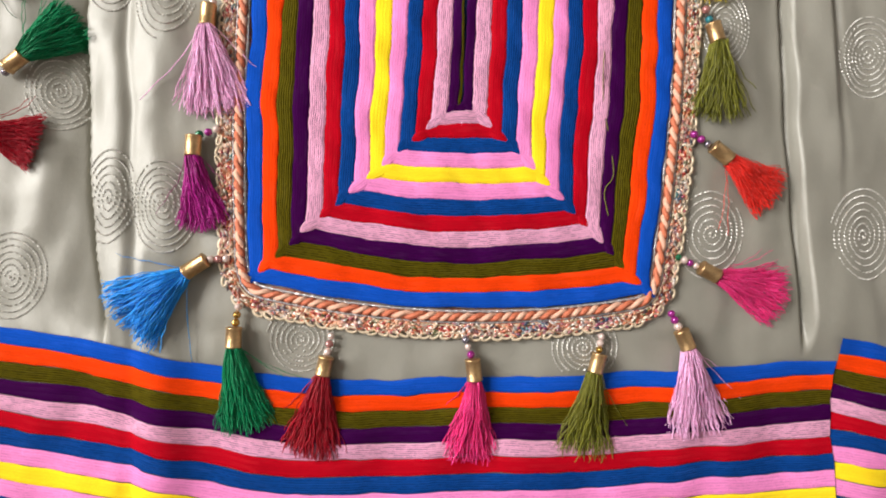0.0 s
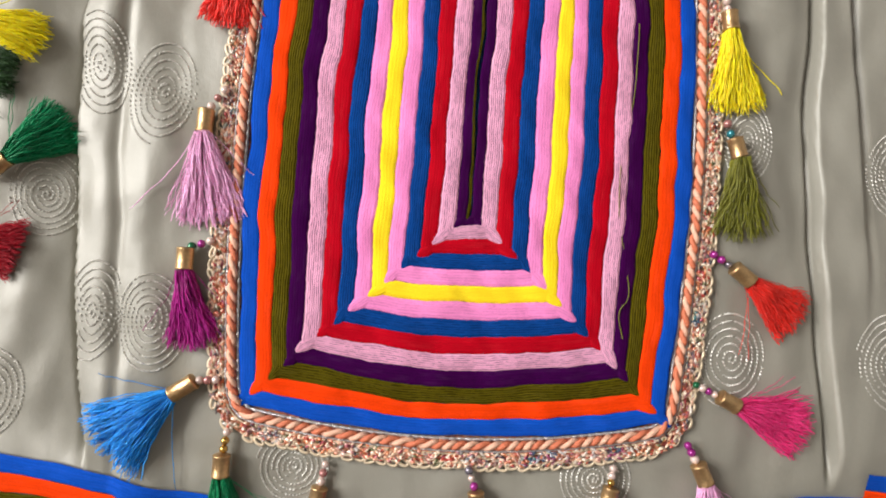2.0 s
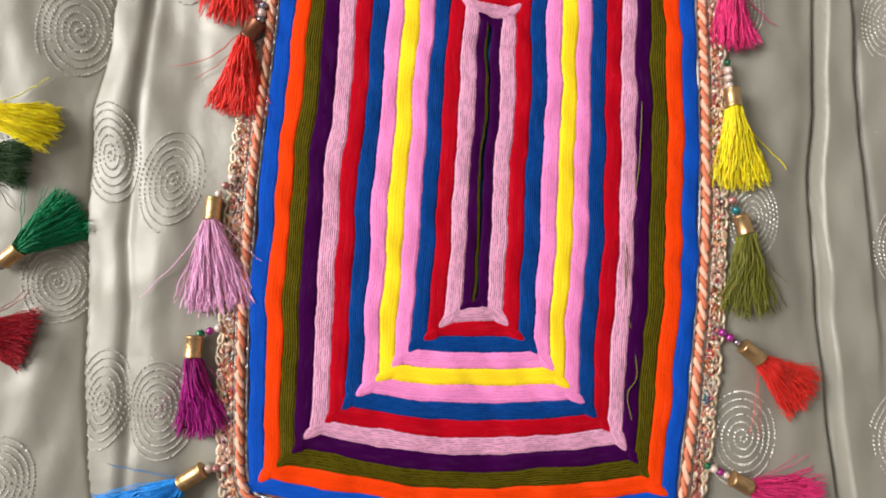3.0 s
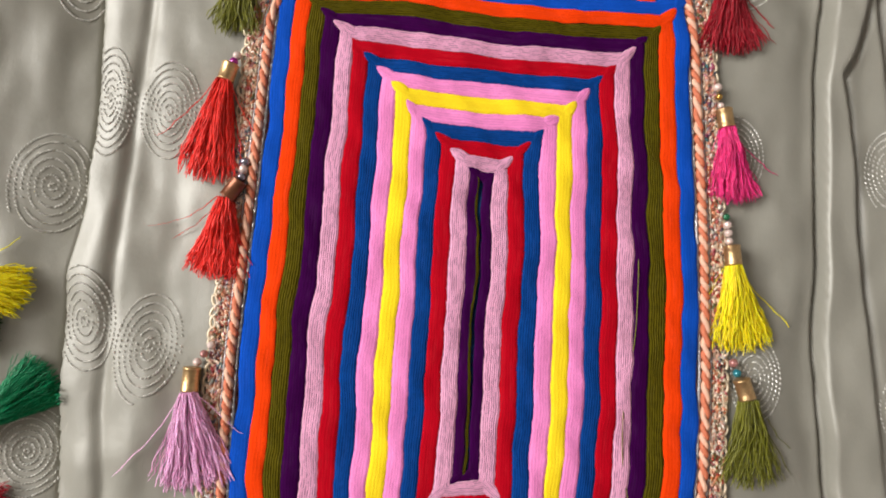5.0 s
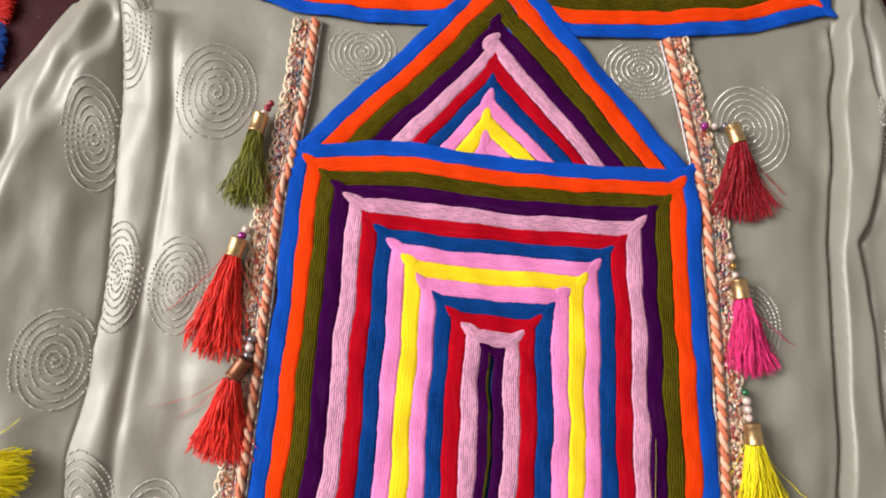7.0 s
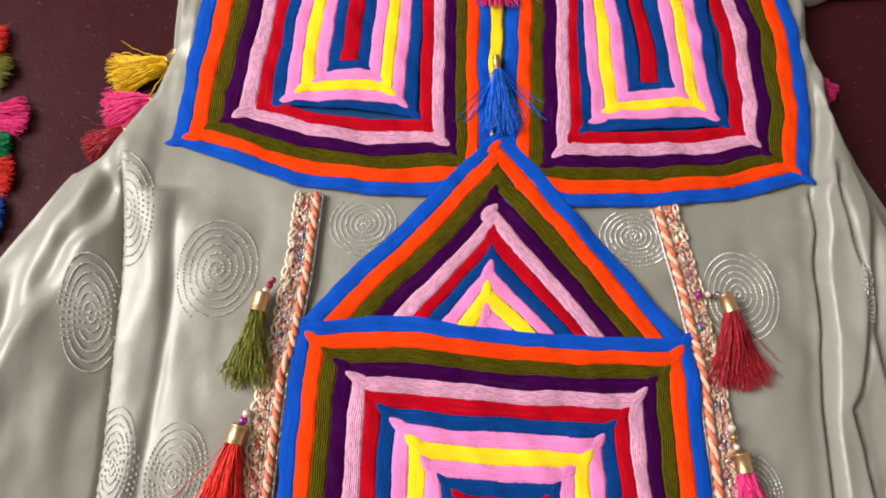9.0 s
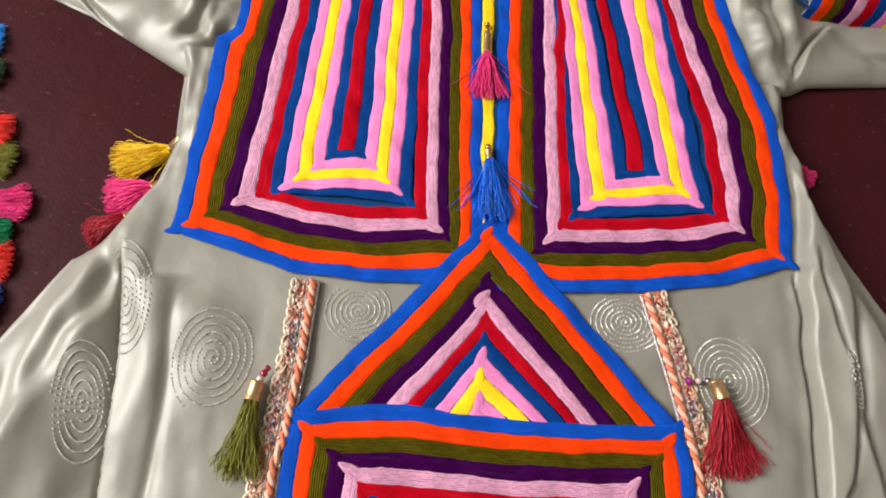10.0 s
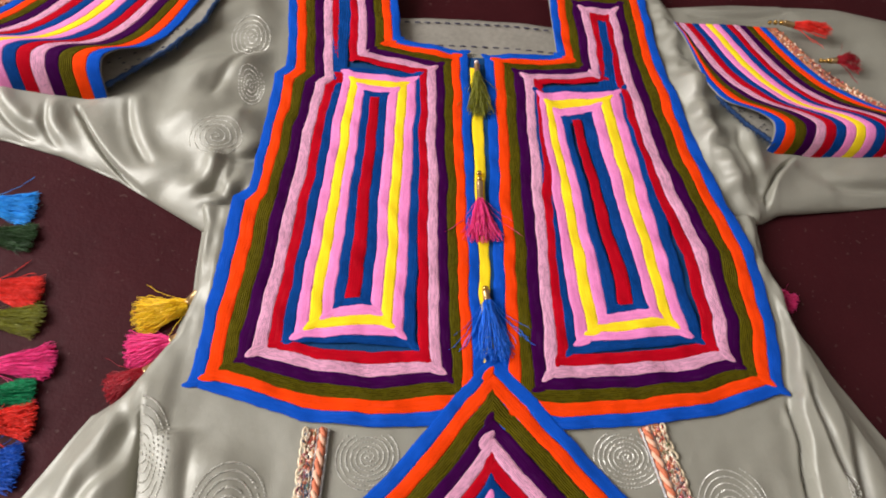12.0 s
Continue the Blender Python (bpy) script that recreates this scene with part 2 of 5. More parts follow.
# ---------------- the shape of the cloth ----------------
def curve(pts):
    xs, ys = np.array([p[0] for p in pts], float), np.array([p[1] for p in pts], float)

    def f(q):
        return np.interp(q, xs, ys)
    return f


LEFT_EDGE = curve([(-0.30, -0.46), (0.0, -0.44), (0.2, -0.41), (0.33, -0.375), (0.42, -0.338), (0.46, -0.316), (0.505, -0.290),
                   (0.53, -0.264), (0.56, -0.244), (0.60, -0.235), (0.66, -0.238), (0.72, -0.26)])
RIGHT_EDGE = curve([(-0.30, 0.46), (0.0, 0.43), (0.2, 0.40), (0.40, 0.348), (0.478, 0.311), (0.526, 0.285), (0.572, 0.264),
                    (0.63, 0.252), (0.67, 0.255), (0.72, 0.27)])
FOLD_A = curve([(-0.30, -0.20), (-0.04, -0.218), (0.006, -0.227), (0.057, -0.234), (0.142, -0.241), (0.213, -0.2425), (0.25, -0.2365),
                (0.30, -0.2335), (0.376, -0.236), (0.43, -0.2385), (0.51, -0.247)])
FOLD_B = curve([(-0.30, -0.19), (0.013, -0.198), (0.058, -0.204), (0.094, -0.204), (0.134, -0.210), (0.198, -0.210), (0.25, -0.209), (0.4, -0.20), (0.5, -0.205)])
FOLD_C = curve([(-0.30, 0.245), (-0.003, 0.232), (0.105, 0.221), (0.157, 0.217), (0.208, 0.216), (0.283, 0.218), (0.359, 0.2175), (0.407, 0.224), (0.445, 0.224), (0.478, 0.2285),
                (0.502, 0.2275), (0.524, 0.231), (0.55, 0.238), (0.575, 0.2405), (0.61, 0.238)])
LIP_C = curve([(-0.30, 0.285), (0.0, 0.256), (0.2, 0.241), (0.26, 0.236), (0.335, 0.233), (0.36, 0.2265), (0.371, 0.233), (0.397, 0.241), (0.447, 0.247), (0.474, 0.242), (0.514, 0.237), (0.53, 0.240)])
PLEAT_A = curve([(-0.30, 0.31), (0.2, 0.285), (0.36, 0.257), (0.411, 0.251), (0.455, 0.256), (0.5, 0.261), (0.517, 0.259), (0.539, 0.255), (0.552, 0.250), (0.57, 0.244)])
PLEAT_B = curve([(-0.30, 0.38), (0.2, 0.345), (0.40, 0.305), (0.457, 0.288), (0.485, 0.277), (0.52, 0.269), (0.556, 0.258)])
PLEAT_L = curve([(0.30, -0.33), (0.40, -0.292), (0.451, -0.272), (0.47, -0.256), (0.494, -0.250), (0.524, -0.251), (0.55, -0.246)])
FOLD_E = curve([(-0.30, -0.34), (0.2, -0.325), (0.36, -0.306), (0.40, -0.300), (0.432, -0.297), (0.464, -0.291), (0.483, -0.280), (0.51, -0.264), (0.54, -0.250)])


CHEST_EDGE = curve([(0.50, 0.215), (0.516, 0.2255), (0.573, 0.2345), (0.64, 0.233)])


def lap(d, high, reach, groove=0.45, edge=0.0014):
    """A sharp fold: cloth that stands up on the side where d is positive and dies away from it."""
    # the groove is cut in to hold a line of shade along the fold
    return high * (smooth01(-edge, edge, d) * np.exp(-np.maximum(d, 0) / reach) - groove * np.exp(-((d + 0.0016 + edge) / (0.0008 + 0.7 * edge)) ** 2))


def height(x, y):
    """Height of the satin above the pocket's level, with its folds."""
    x, y = np.asarray(x, float), np.asarray(y, float)
    out = np.zeros_like(x + y)
    low = 1 - smooth01(0.455, 0.495, y - 1.2 * np.maximum(0, np.abs(x) - 0.224))
    side = smooth01(0.150, 0.185, np.abs(x))
    # overlap along the left, a sharp lip that falls away to the left
    d = x - FOLD_A(y)
    out += low * smooth01(-0.06, -0.02, y) * (-0.0135 * (1 - smooth01(-0.0011, 0.0009, d)) * np.exp(np.minimum(d, 0) / 0.035) + 0.0030 * np.exp(-((d - 0.016) / 0.013) ** 2))
    # trench added left of the lip so that its gap shadow shows
    out -= low * 0.011 * np.exp(-((d + 0.0030) / 0.0018) ** 2) * smooth01(-0.045, -0.02, y)
    out += smooth01(0.40, 0.45, y) * (1 - smooth01(0.53, 0.56, y)) * 0.0052 * np.exp(-((d - 0.023) / 0.013) ** 2) * np.where(y > 0.49, 1 - smooth01(-0.240, -0.224, x), 1.0)
    d = x - FOLD_B(y)
    out += low * (0.0024 * np.exp(-((d - 0.014) / 0.014) ** 2) - 0.0022 * np.exp(-((d + 0.005) / 0.004) ** 2))
    # overlap along the right
    clear = smooth01(0.0, 0.010, x - CHEST_EDGE(y))
    run = smooth01(-0.05, -0.02, y) * (1 - smooth01(0.575, 0.605, y)) * np.where(y > 0.505, clear, 1.0)
    out += run * (lap(x - FOLD_C(y), 0.0058, 0.045, 1.2) - 0.0016 * np.exp(-((x - FOLD_C(y) + 0.010) / 0.008) ** 2))
    out += run * (1 - smooth01(0.515, 0.535, y)) * smooth01(0.02, 0.25, y) * lap(LIP_C(y) - x, 0.0058, 0.016, 0.6, 0.0025)
    # pleats gathered at the waist, right and left
    fan = smooth01(0.05, 0.42, y) * (1 - smooth01(0.56, 0.59, y)) * np.where(y > 0.49, clear, 1.0)
    out += fan * (lap(PLEAT_A(y) - x, 0.0085, 0.020, 0.5, 0.0045) + lap(PLEAT_B(y) - x, 0.0090, 0.022, 0.5, 0.0050))
    out += smooth01(0.28, 0.42, y) * (1 - smooth01(0.52, 0.545, y)) * lap(x - PLEAT_L(y), 0.0060, 0.026, 0.3, 0.0085)
    out += smooth01(0.0, 0.40, y) * (1 - smooth01(0.505, 0.53, y)) * lap(x - FOLD_E(y), 0.0085, 0.030, 0.3, 0.0100)
    d = x - (FOLD_E(y) - 0.035 + 0.012 * np.sin(y * 14 + 1))
    out += (1 - smooth01(0.47, 0.52, y)) * 0.007 * np.exp(-(d / 0.012) ** 2)
    # crumpled sides near the waist
    out += 0.0030 * smooth01(0.228, 0.250, np.abs(x)) * smooth01(0.36, 0.44, y) * (soft_noise(x, y, 0.016, 0.060, 8) + 0.6 * soft_noise(x, y, 0.030, 0.030, 9))
    tuck = smooth01(0.185, 0.215, np.abs(x)) * smooth01(0.55, 0.60, y)
    out += tuck * (0.0035 * soft_noise(x, y, 0.009, 0.040, 12) + 0.0030 * soft_noise(x, y, 0.018, 0.018, 13))
    # soft hollows where nothing is sewn
    out += low * side * (0.0048 * soft_noise(x + 0.35 * y, y - 0.2 * x, 0.040, 0.062, 1) + 0.0056 * soft_noise(x - 0.2 * y, y, 0.07, 0.13, 2) + 0.0016 * soft_noise(x, y, 0.016, 0.03, 6))
    open_cloth = smooth01(0.415, 0.43, y) * smooth01(0.09, 0.12, np.abs(x)) + (1 - smooth01(-0.045, -0.03, y))
    out += 0.0030 * open_cloth * (1 - side) * soft_noise(x, y, 0.03, 0.03, 4) * low
    below = (1 - smooth01(-0.06, -0.035, y)) * smooth01(-0.30, -0.10, y)
    out += 0.0030 * soft_noise(x, y, 0.035, 0.10, 5) * below
    # the sheet sinks to the floor at its sides
    ed = np.minimum(x - LEFT_EDGE(y), RIGHT_EDGE(y) - x)
    reach = np.where(x > 0, np.interp(y, [0.38, 0.46, 0.56, 0.60], [0.045, 0.075, 0.045, 0.018]), np.interp(y, [0.44, 0.54], [0.045, 0.016]))
    fr = np.clip(ed / reach, 0, 1)
    fall = 1 - fr * fr * (3 - 2 * fr)
    out = out * (1 - 0.7 * fall) + (FLOOR + 0.0015) * fall ** 2.2
    return out


def sag_xy(x, y):
    """The slight waviness of everything sewn on."""
    x, y = np.asarray(x, float), np.asarray(y, float)
    return (x + 0.0012 * wob(x, y, 60, 3) + 0.0006 * wob(x, y, 150, 8) + 0.0002 * wob(x, y, 420, 5),
            y + 0.0012 * wob(x, y, 55, 4) + 0.0006 * wob(x, y, 140, 9) + 0.0002 * wob(x, y, 400, 6))


# ---------------- room: floor, window, unseen walls and ceiling added for the light ---
def box(name, x0, x1, y0, y1, z0, z1, mat, parent=None, label="", bevel=0.0):
    bm = bmesh.new()
    bmesh.ops.create_cube(bm, size=1.0, matrix=Matrix.Translation(((x0 + x1) / 2, (y0 + y1) / 2, (z0 + z1) / 2))
                          @ Matrix.Diagonal((x1 - x0, y1 - y0, z1 - z0, 1)))
    if bevel:
        bmesh.ops.bevel(bm, geom=bm.edges[:], offset=bevel, segments=2, affect='EDGES')
    return part(name, bm, mat, parent, label)


def structure(ob, label, category):
    return tagged(ob, label, category, kind="structure")


def build_room():
    n = 160
    xs, ys = np.linspace(-2.7, 2.4, n), np.linspace(-2.0, 2.4, n)
    X, Y = np.meshgrid(xs, ys)
    Z = FLOOR + 0.0012 * wob(X, Y, 9, 2) * 0.6
    v = np.stack([X, Y, Z - 0.001], -1).reshape(-1, 3)
    structure(mesh_ob("floor", v, grid_faces(n, n), FELT), "dark maroon felt covering on the floor", "floor")
    # out of view: dark walls calm the satin's reflections, white ones bounce light
    structure(box("wall_north", -2.72, 2.3, 2.3, 2.42, FLOOR - 0.02, 2.6, WALLDEEP), "unseen brown wall added to keep satin reflections dark", "wall")
    structure(box("wall_south", -2.72, 2.3, -2.02, -1.9, FLOOR - 0.02, 2.6, WALLDEEP), "unseen brown wall added to keep satin reflections dark", "wall")
    structure(box("wall_east", 2.3, 2.42, -2.02, 2.42, FLOOR - 0.02, 2.6, WALLPAINT), "unseen white wall added to bounce the window light", "wall")
    structure(box("ceiling", -2.72, 2.42, -2.02, 2.42, 2.6, 2.7, WALLPAINT), "unseen white ceiling added to bounce the window light", "ceiling")
    w = new("wall_west")
    structure(w, "unseen white wall with a window opening", "wall")
    box("wall_part", -2.72, -2.6, -2.02, 0.05, FLOOR - 0.02, 2.6, WALLPAINT, w)
    box("wall_part", -2.72, -2.6, 1.55, 2.42, FLOOR - 0.02, 2.6, WALLPAINT, w)
    box("wall_part", -2.72, -2.6, 0.05, 1.55, FLOOR - 0.02, 1.0, WALLPAINT, w)
    box("wall_part", -2.72, -2.6, 0.05, 1.55, 2.5, 2.6, WALLPAINT, w)
    f = new("window_1")
    structure(f, "white painted window frame in the wall", "window")
    for y0, y1, z0, z1 in ((0.05, 0.11, 1.0, 2.5), (1.49, 1.55, 1.0, 2.5), (0.11, 1.49, 1.0, 1.06), (0.11, 1.49, 2.44, 2.5), (0.78, 0.82, 1.06, 2.44)):
        box("window_frame", -2.69, -2.63, y0, y1, z0, z1, WOODWHITE, f, bevel=0.004)


build_room()

# ---------------- the dress: satin sheets ----------------
dress = thing("dress", "grey satin dress with bright couched stripes laid flat on maroon felt", "dress", at=(0, 0, FLOOR))


def under(ob):
    """Hang a part under the dress, whose base lies on the floor."""
    ob.parent = dress
    ob.matrix_parent_inverse = Matrix.Translation((0, 0, -FLOOR))
    return ob


def solid_sheet(name, X, Y, Z, mat, label="", thick=0.0012):
    """A cloth sheet with thickness from arrays of places, rows by columns."""
    nu, nv = X.shape
    top = np.stack([X, Y, Z], -1).reshape(-1, 3)
    bot = top - np.array([0, 0, thick])
    n = nu * nv
    faces = grid_faces(nu, nv)
    faces += [f[::-1] for f in grid_faces(nu, nv, n)]
    rim = [i for i in range(nv)] + [i * nv + nv - 1 for i in range(1, nu)] + [(nu - 1) * nv + j for j in range(nv - 2, -1, -1)] + [i * nv for i in range(nu - 2, 0, -1)]
    for a, b in zip(rim, rim[1:] + rim[:1]):
        faces.append((a, a + n, b + n, b))
    return mesh_ob(name, np.vstack([top, bot]), faces, mat, None, label)


def build_skirt():
    rows, cols = 330, 580
    ys = np.linspace(-0.262, 0.676, rows)
    u = np.linspace(0, 1, cols)
    Y = np.repeat(ys[:, None], cols, 1)
    L, R = LEFT_EDGE(ys)[:, None], RIGHT_EDGE(ys)[:, None]
    X = L + (R - L) * u[None, :]
    under(solid_sheet("skirt", X, Y, height(X, Y) - 0.0016, SATIN, "grey-beige satin skirt with soft folds"))


def bodice_z(x, y):
    return -0.0026 + 0 * np.asarray(x, float) * np.asarray(y, float)


def build_bodice():
    rows, cols = 90, 60
    ys = np.linspace(0.665, 1.02, rows)
    for sgn in (-1, 1):
        inner = np.where(ys < 0.862, 0.0005, 0.0775 if sgn < 0 else 0.086)
        outer = 0.180 + 0 * ys
        u = np.linspace(0, 1, cols)
        X = sgn * (inner[:, None] + (outer - inner)[:, None] * u[None, :])
        Y = np.repeat(ys[:, None], cols, 1)
        Z = bodice_z(X, Y)
        if sgn < 0:
            X, Y, Z = X[:, ::-1], Y[:, ::-1], Z[:, ::-1]
        under(solid_sheet("bodice", X, Y, Z, SATIN, "satin bodice under the chest embroidery"))
    # inside of the back neck, seen through the neck opening
    n = 40
    xs = np.linspace(-0.10, 0.115, n)
    V = np.linspace(0, 1, 12)
    X = np.repeat(xs[:, None], 12, 1)
    top = 0.917 - 0.10 * np.maximum(0, xs - 0.035) ** 1.2 - 0.25 * (xs + 0.02) ** 2
    Y = 0.835 + (top - 0.835)[:, None] * V[None, :]
    Z = -0.013 + 0.0010 * wob(X, Y, 70, 2) + 0.003 * V[None, :] ** 3
    back = under(solid_sheet("back_neck_facing", X[::-1], Y[::-1], Z[::-1], LINING, "grey lining of the back neck with dark running stitches"))
    verts, faces = [], []
    for row, span in ((0.007, 0.0105), (0.037, 0.0115)):
        for k in range(17):
            x = -0.066 + k * span
            if x > 0.085:
                continue
            yy = 0.917 - 0.10 * max(0, x - 0.035) ** 1.2 - 0.25 * (x + 0.02) ** 2 - row
            z = -0.0092 if row < 0.01 else -0.0118
            b = len(verts)
            ln, w = 0.0030, 0.0008 if row < 0.01 else 0.0006
            for dx, dy, dz in ((-ln, -w, 0), (ln, -w, 0), (ln, w, 0), (-ln, w, 0), (-ln * .6, 0, .001), (ln * .6, 0, .001)):
                verts.append((x + dx, yy + dy, z + dz))
            faces += [(b, b + 1, b + 5, b + 4), (b + 1, b + 2, b + 5), (b + 2, b + 3, b + 4, b + 5), (b + 3, b, b + 4)]
    tagged(mesh_ob("stitching", verts, faces, DARKTHREAD, back, "dark blue running stitches"), kind="stuff")


def sleeve_z(x, y, lo, hi):
    """Puffed, wrinkled sleeve resting on the floor."""
    t = np.clip((y - lo) / (hi - lo), 0, 1)
    puff = 0.025 * np.clip(1 - np.abs(2 * t - 1) ** 3.0, 0, 1) ** 0.6
    ax, ay = np.sign(x) * 0.215, 0.665
    ang = np.arctan2(y - ay, np.abs(x - ax) + 0.02)
    rad = np.hypot(x - ax, y - ay)
    rays = 0.007 * np.sin(ang * 9 + 2.2 * soft_noise(x, y, 0.08, 0.08, 5)) * np.exp(-rad / 0.16) * smooth01(0.0, 0.04, rad)
    wr = 0.014 * soft_noise(x + 0.6 * y, y - 0.3 * x, 0.085, 0.050, 3) + 0.005 * soft_noise(x - y, y, 0.035, 0.03, 7)
    return FLOOR + 0.002 + puff + (wr + rays) * np.clip(5 * t * (1 - t), 0, 1)


CREASES = {
    -1: [((-0.362, 0.778), (-0.283, 0.688), 0.010), ((-0.318, 0.786), (-0.288, 0.716), 0.006), ((-0.243, 0.684), (-0.222, 0.724), 0.008), ((-0.224, 0.722), (-0.192, 0.738), 0.007),
         ((-0.205, 0.860), (-0.245, 0.790), 0.004), ((-0.236, 0.674), (-0.203, 0.694), 0.007), ((-0.226, 0.660), (-0.204, 0.672), 0.006),
         ((-0.440, 0.790), (-0.395, 0.748), 0.008), ((-0.392, 0.782), (-0.372, 0.738), 0.007)],
    1: [((0.298, 0.736), (0.264, 0.688), 0.010), ((0.330, 0.712), (0.430, 0.722), 0.006), ((0.250, 0.770), (0.262, 0.700), 0.006), ((0.240, 0.930), (0.360, 0.946), 0.005)]}


SLEEVE_GRID = {}


def sleeve_top(sgn):
    """A function that gives the sleeve's height at a place on it."""
    def f(x, y):
        xs, lo, hi, Z = SLEEVE_GRID[sgn]
        i = int(np.argmin(np.abs(xs - x)))
        j = (y - lo[i]) / (hi[i] - lo[i]) * (Z.shape[1] - 1)
        return float(np.interp(j, np.arange(Z.shape[1]), Z[i])) + 0.0014
    return f


def build_sleeves():
    rows, cols = 280, 220
    lo_l = curve([(-0.70, 0.80), (-0.422, 0.748), (-0.37, 0.732), (-0.317, 0.708), (-0.231, 0.655), (-0.19, 0.66)])
    lo_r = curve([(0.19, 0.69), (0.252, 0.672), (0.277, 0.684), (0.38, 0.696), (0.70, 0.74)])
    for sgn, lo_f in ((-1, lo_l), (1, lo_r)):
        xs = sgn * np.linspace(0.172, 0.66, rows)
        if sgn < 0:
            xs = xs[::-1]
        lo = lo_f(xs)
        hi = 1.03 - 0.10 * np.abs(xs) if sgn < 0 else np.interp(xs, [0.19, 0.22, 0.30, 0.42, 0.66], [1.0, 0.955, 0.965, 0.965, 0.90])
        V = np.linspace(0, 1, cols)
        X = np.repeat(xs[:, None], cols, 1)
        Y = lo[:, None] + (hi - lo)[:, None] * V[None, :]
        Z = sleeve_z(X, Y, lo[:, None], hi[:, None])
        near = 1 - smooth01(0.190, 0.222, np.abs(X))
        Z = Z * (1 - near) + (-0.0032) * near
        cap = 0.003 + 0.03 * (1 - smooth01(0.68, 0.752, Y)) + 0.02 * (1 - smooth01(0.235, 0.29, np.abs(X)))
        Z = 0.5 * (Z + cap) - 0.5 * np.sqrt((Z - cap) ** 2 + 0.009 ** 2)
        for (ax, ay), (bx, by), deep in CREASES[sgn]:
            ln = math.hypot(bx - ax, by - ay)
            ux, uy = (bx - ax) / ln, (by - ay) / ln
            along, across = (X - ax) * ux + (Y - ay) * uy, -(X - ax) * uy + (Y - ay) * ux
            across = across + 0.006 * np.sin(along / ln * math.pi)
            on = smooth01(-0.006, 0.012, along) * (1 - smooth01(ln - 0.012, ln + 0.006, along))
            if deep >= 0.010:
                lap = 0.0060 * smooth01(-0.0012, 0.0010, across) * np.exp(-np.maximum(across, 0) / 0.030)
                Z = Z + on * (lap - 0.0060 * np.exp(-((across + 0.0022) / 0.0017) ** 2) - 0.003 * np.exp(-((across + 0.012) / 0.010) ** 2))
                continue
            Z = Z + on * (-deep * 0.7 * np.exp(-(across / (0.0042 if deep < 0.010 else 0.0023)) ** 2) + 0.5 * deep * np.exp(-((across - 0.009) / 0.008) ** 2) - 0.35 * deep * np.exp(-((across + 0.010) / 0.008) ** 2))
        Z = np.maximum(Z, FLOOR + 0.0014)
        if sgn > 0:
            # the puffed seam that runs beside the embroidery
            ridge = np.interp(Y, [0.66, 0.735, 0.803, 0.863, 0.95], [0.252, 0.228, 0.216, 0.208, 0.205])
            Z += (0.006 + 0.0045 * soft_noise(X, Y, 0.012, 0.011, 5)) * np.exp(-((X - ridge) / 0.010) ** 2)
        else:
            Z += 0.0035 * soft_noise(X, Y, 0.012, 0.010, 6) * np.exp(-((X + 0.214) / 0.020) ** 2) * (1 - smooth01(0.68, 0.72, Y))
        SLEEVE_GRID[sgn] = (xs, lo, hi, Z)
        under(solid_sheet("sleeve", X, Y, Z, SATIN, "crumpled grey satin sleeve"))


build_skirt()
build_bodice()
build_sleeves()

# ---------------- couched bands ----------------
ACROSS = np.array([0.0, 0.04, 0.14, 0.32, 0.5, 0.68, 0.86, 0.96, 1.0])
PROFILE = np.array([0.50, 0.76, 0.93, 1.0, 1.03, 1.0, 0.93, 0.76, 0.50])


def strip_mesh(A, B, u0, base, thick, verts, faces, uvs, zf):
    """A raised, rounded strip between the polylines A and B (n x 2)."""
    n = len(A)
    m = len(ACROSS)
    s = len(verts)
    seg = np.r_[0, np.cumsum(np.linalg.norm(np.diff((A + B) / 2, axis=0), axis=1))] + u0
    P = A[:, None, :] + (B - A)[:, None, :] * ACROSS[None, :, None]
    x, y = sag_xy(P[..., 0], P[..., 1])
    jag = 0.00028 * wob(x * 1.7 + u0, y * 1.3 - u0, 900, 3 + u0) * np.abs(2 * ACROSS - 1)[None, :] ** 3
    x, y = x + jag, y + jag
    z = zf(x, y) + base + 0.75 * thick * PROFILE[None, :] * (1 + 0.12 * wob(x, y, 300, 4))
    for i in range(n):
        for j in range(m):
            verts.append((x[i, j], y[i, j], z[i, j]))
            uvs.append((seg[i], ACROSS[j]))
    faces += grid_faces(n, m, s)
    return seg[-1]


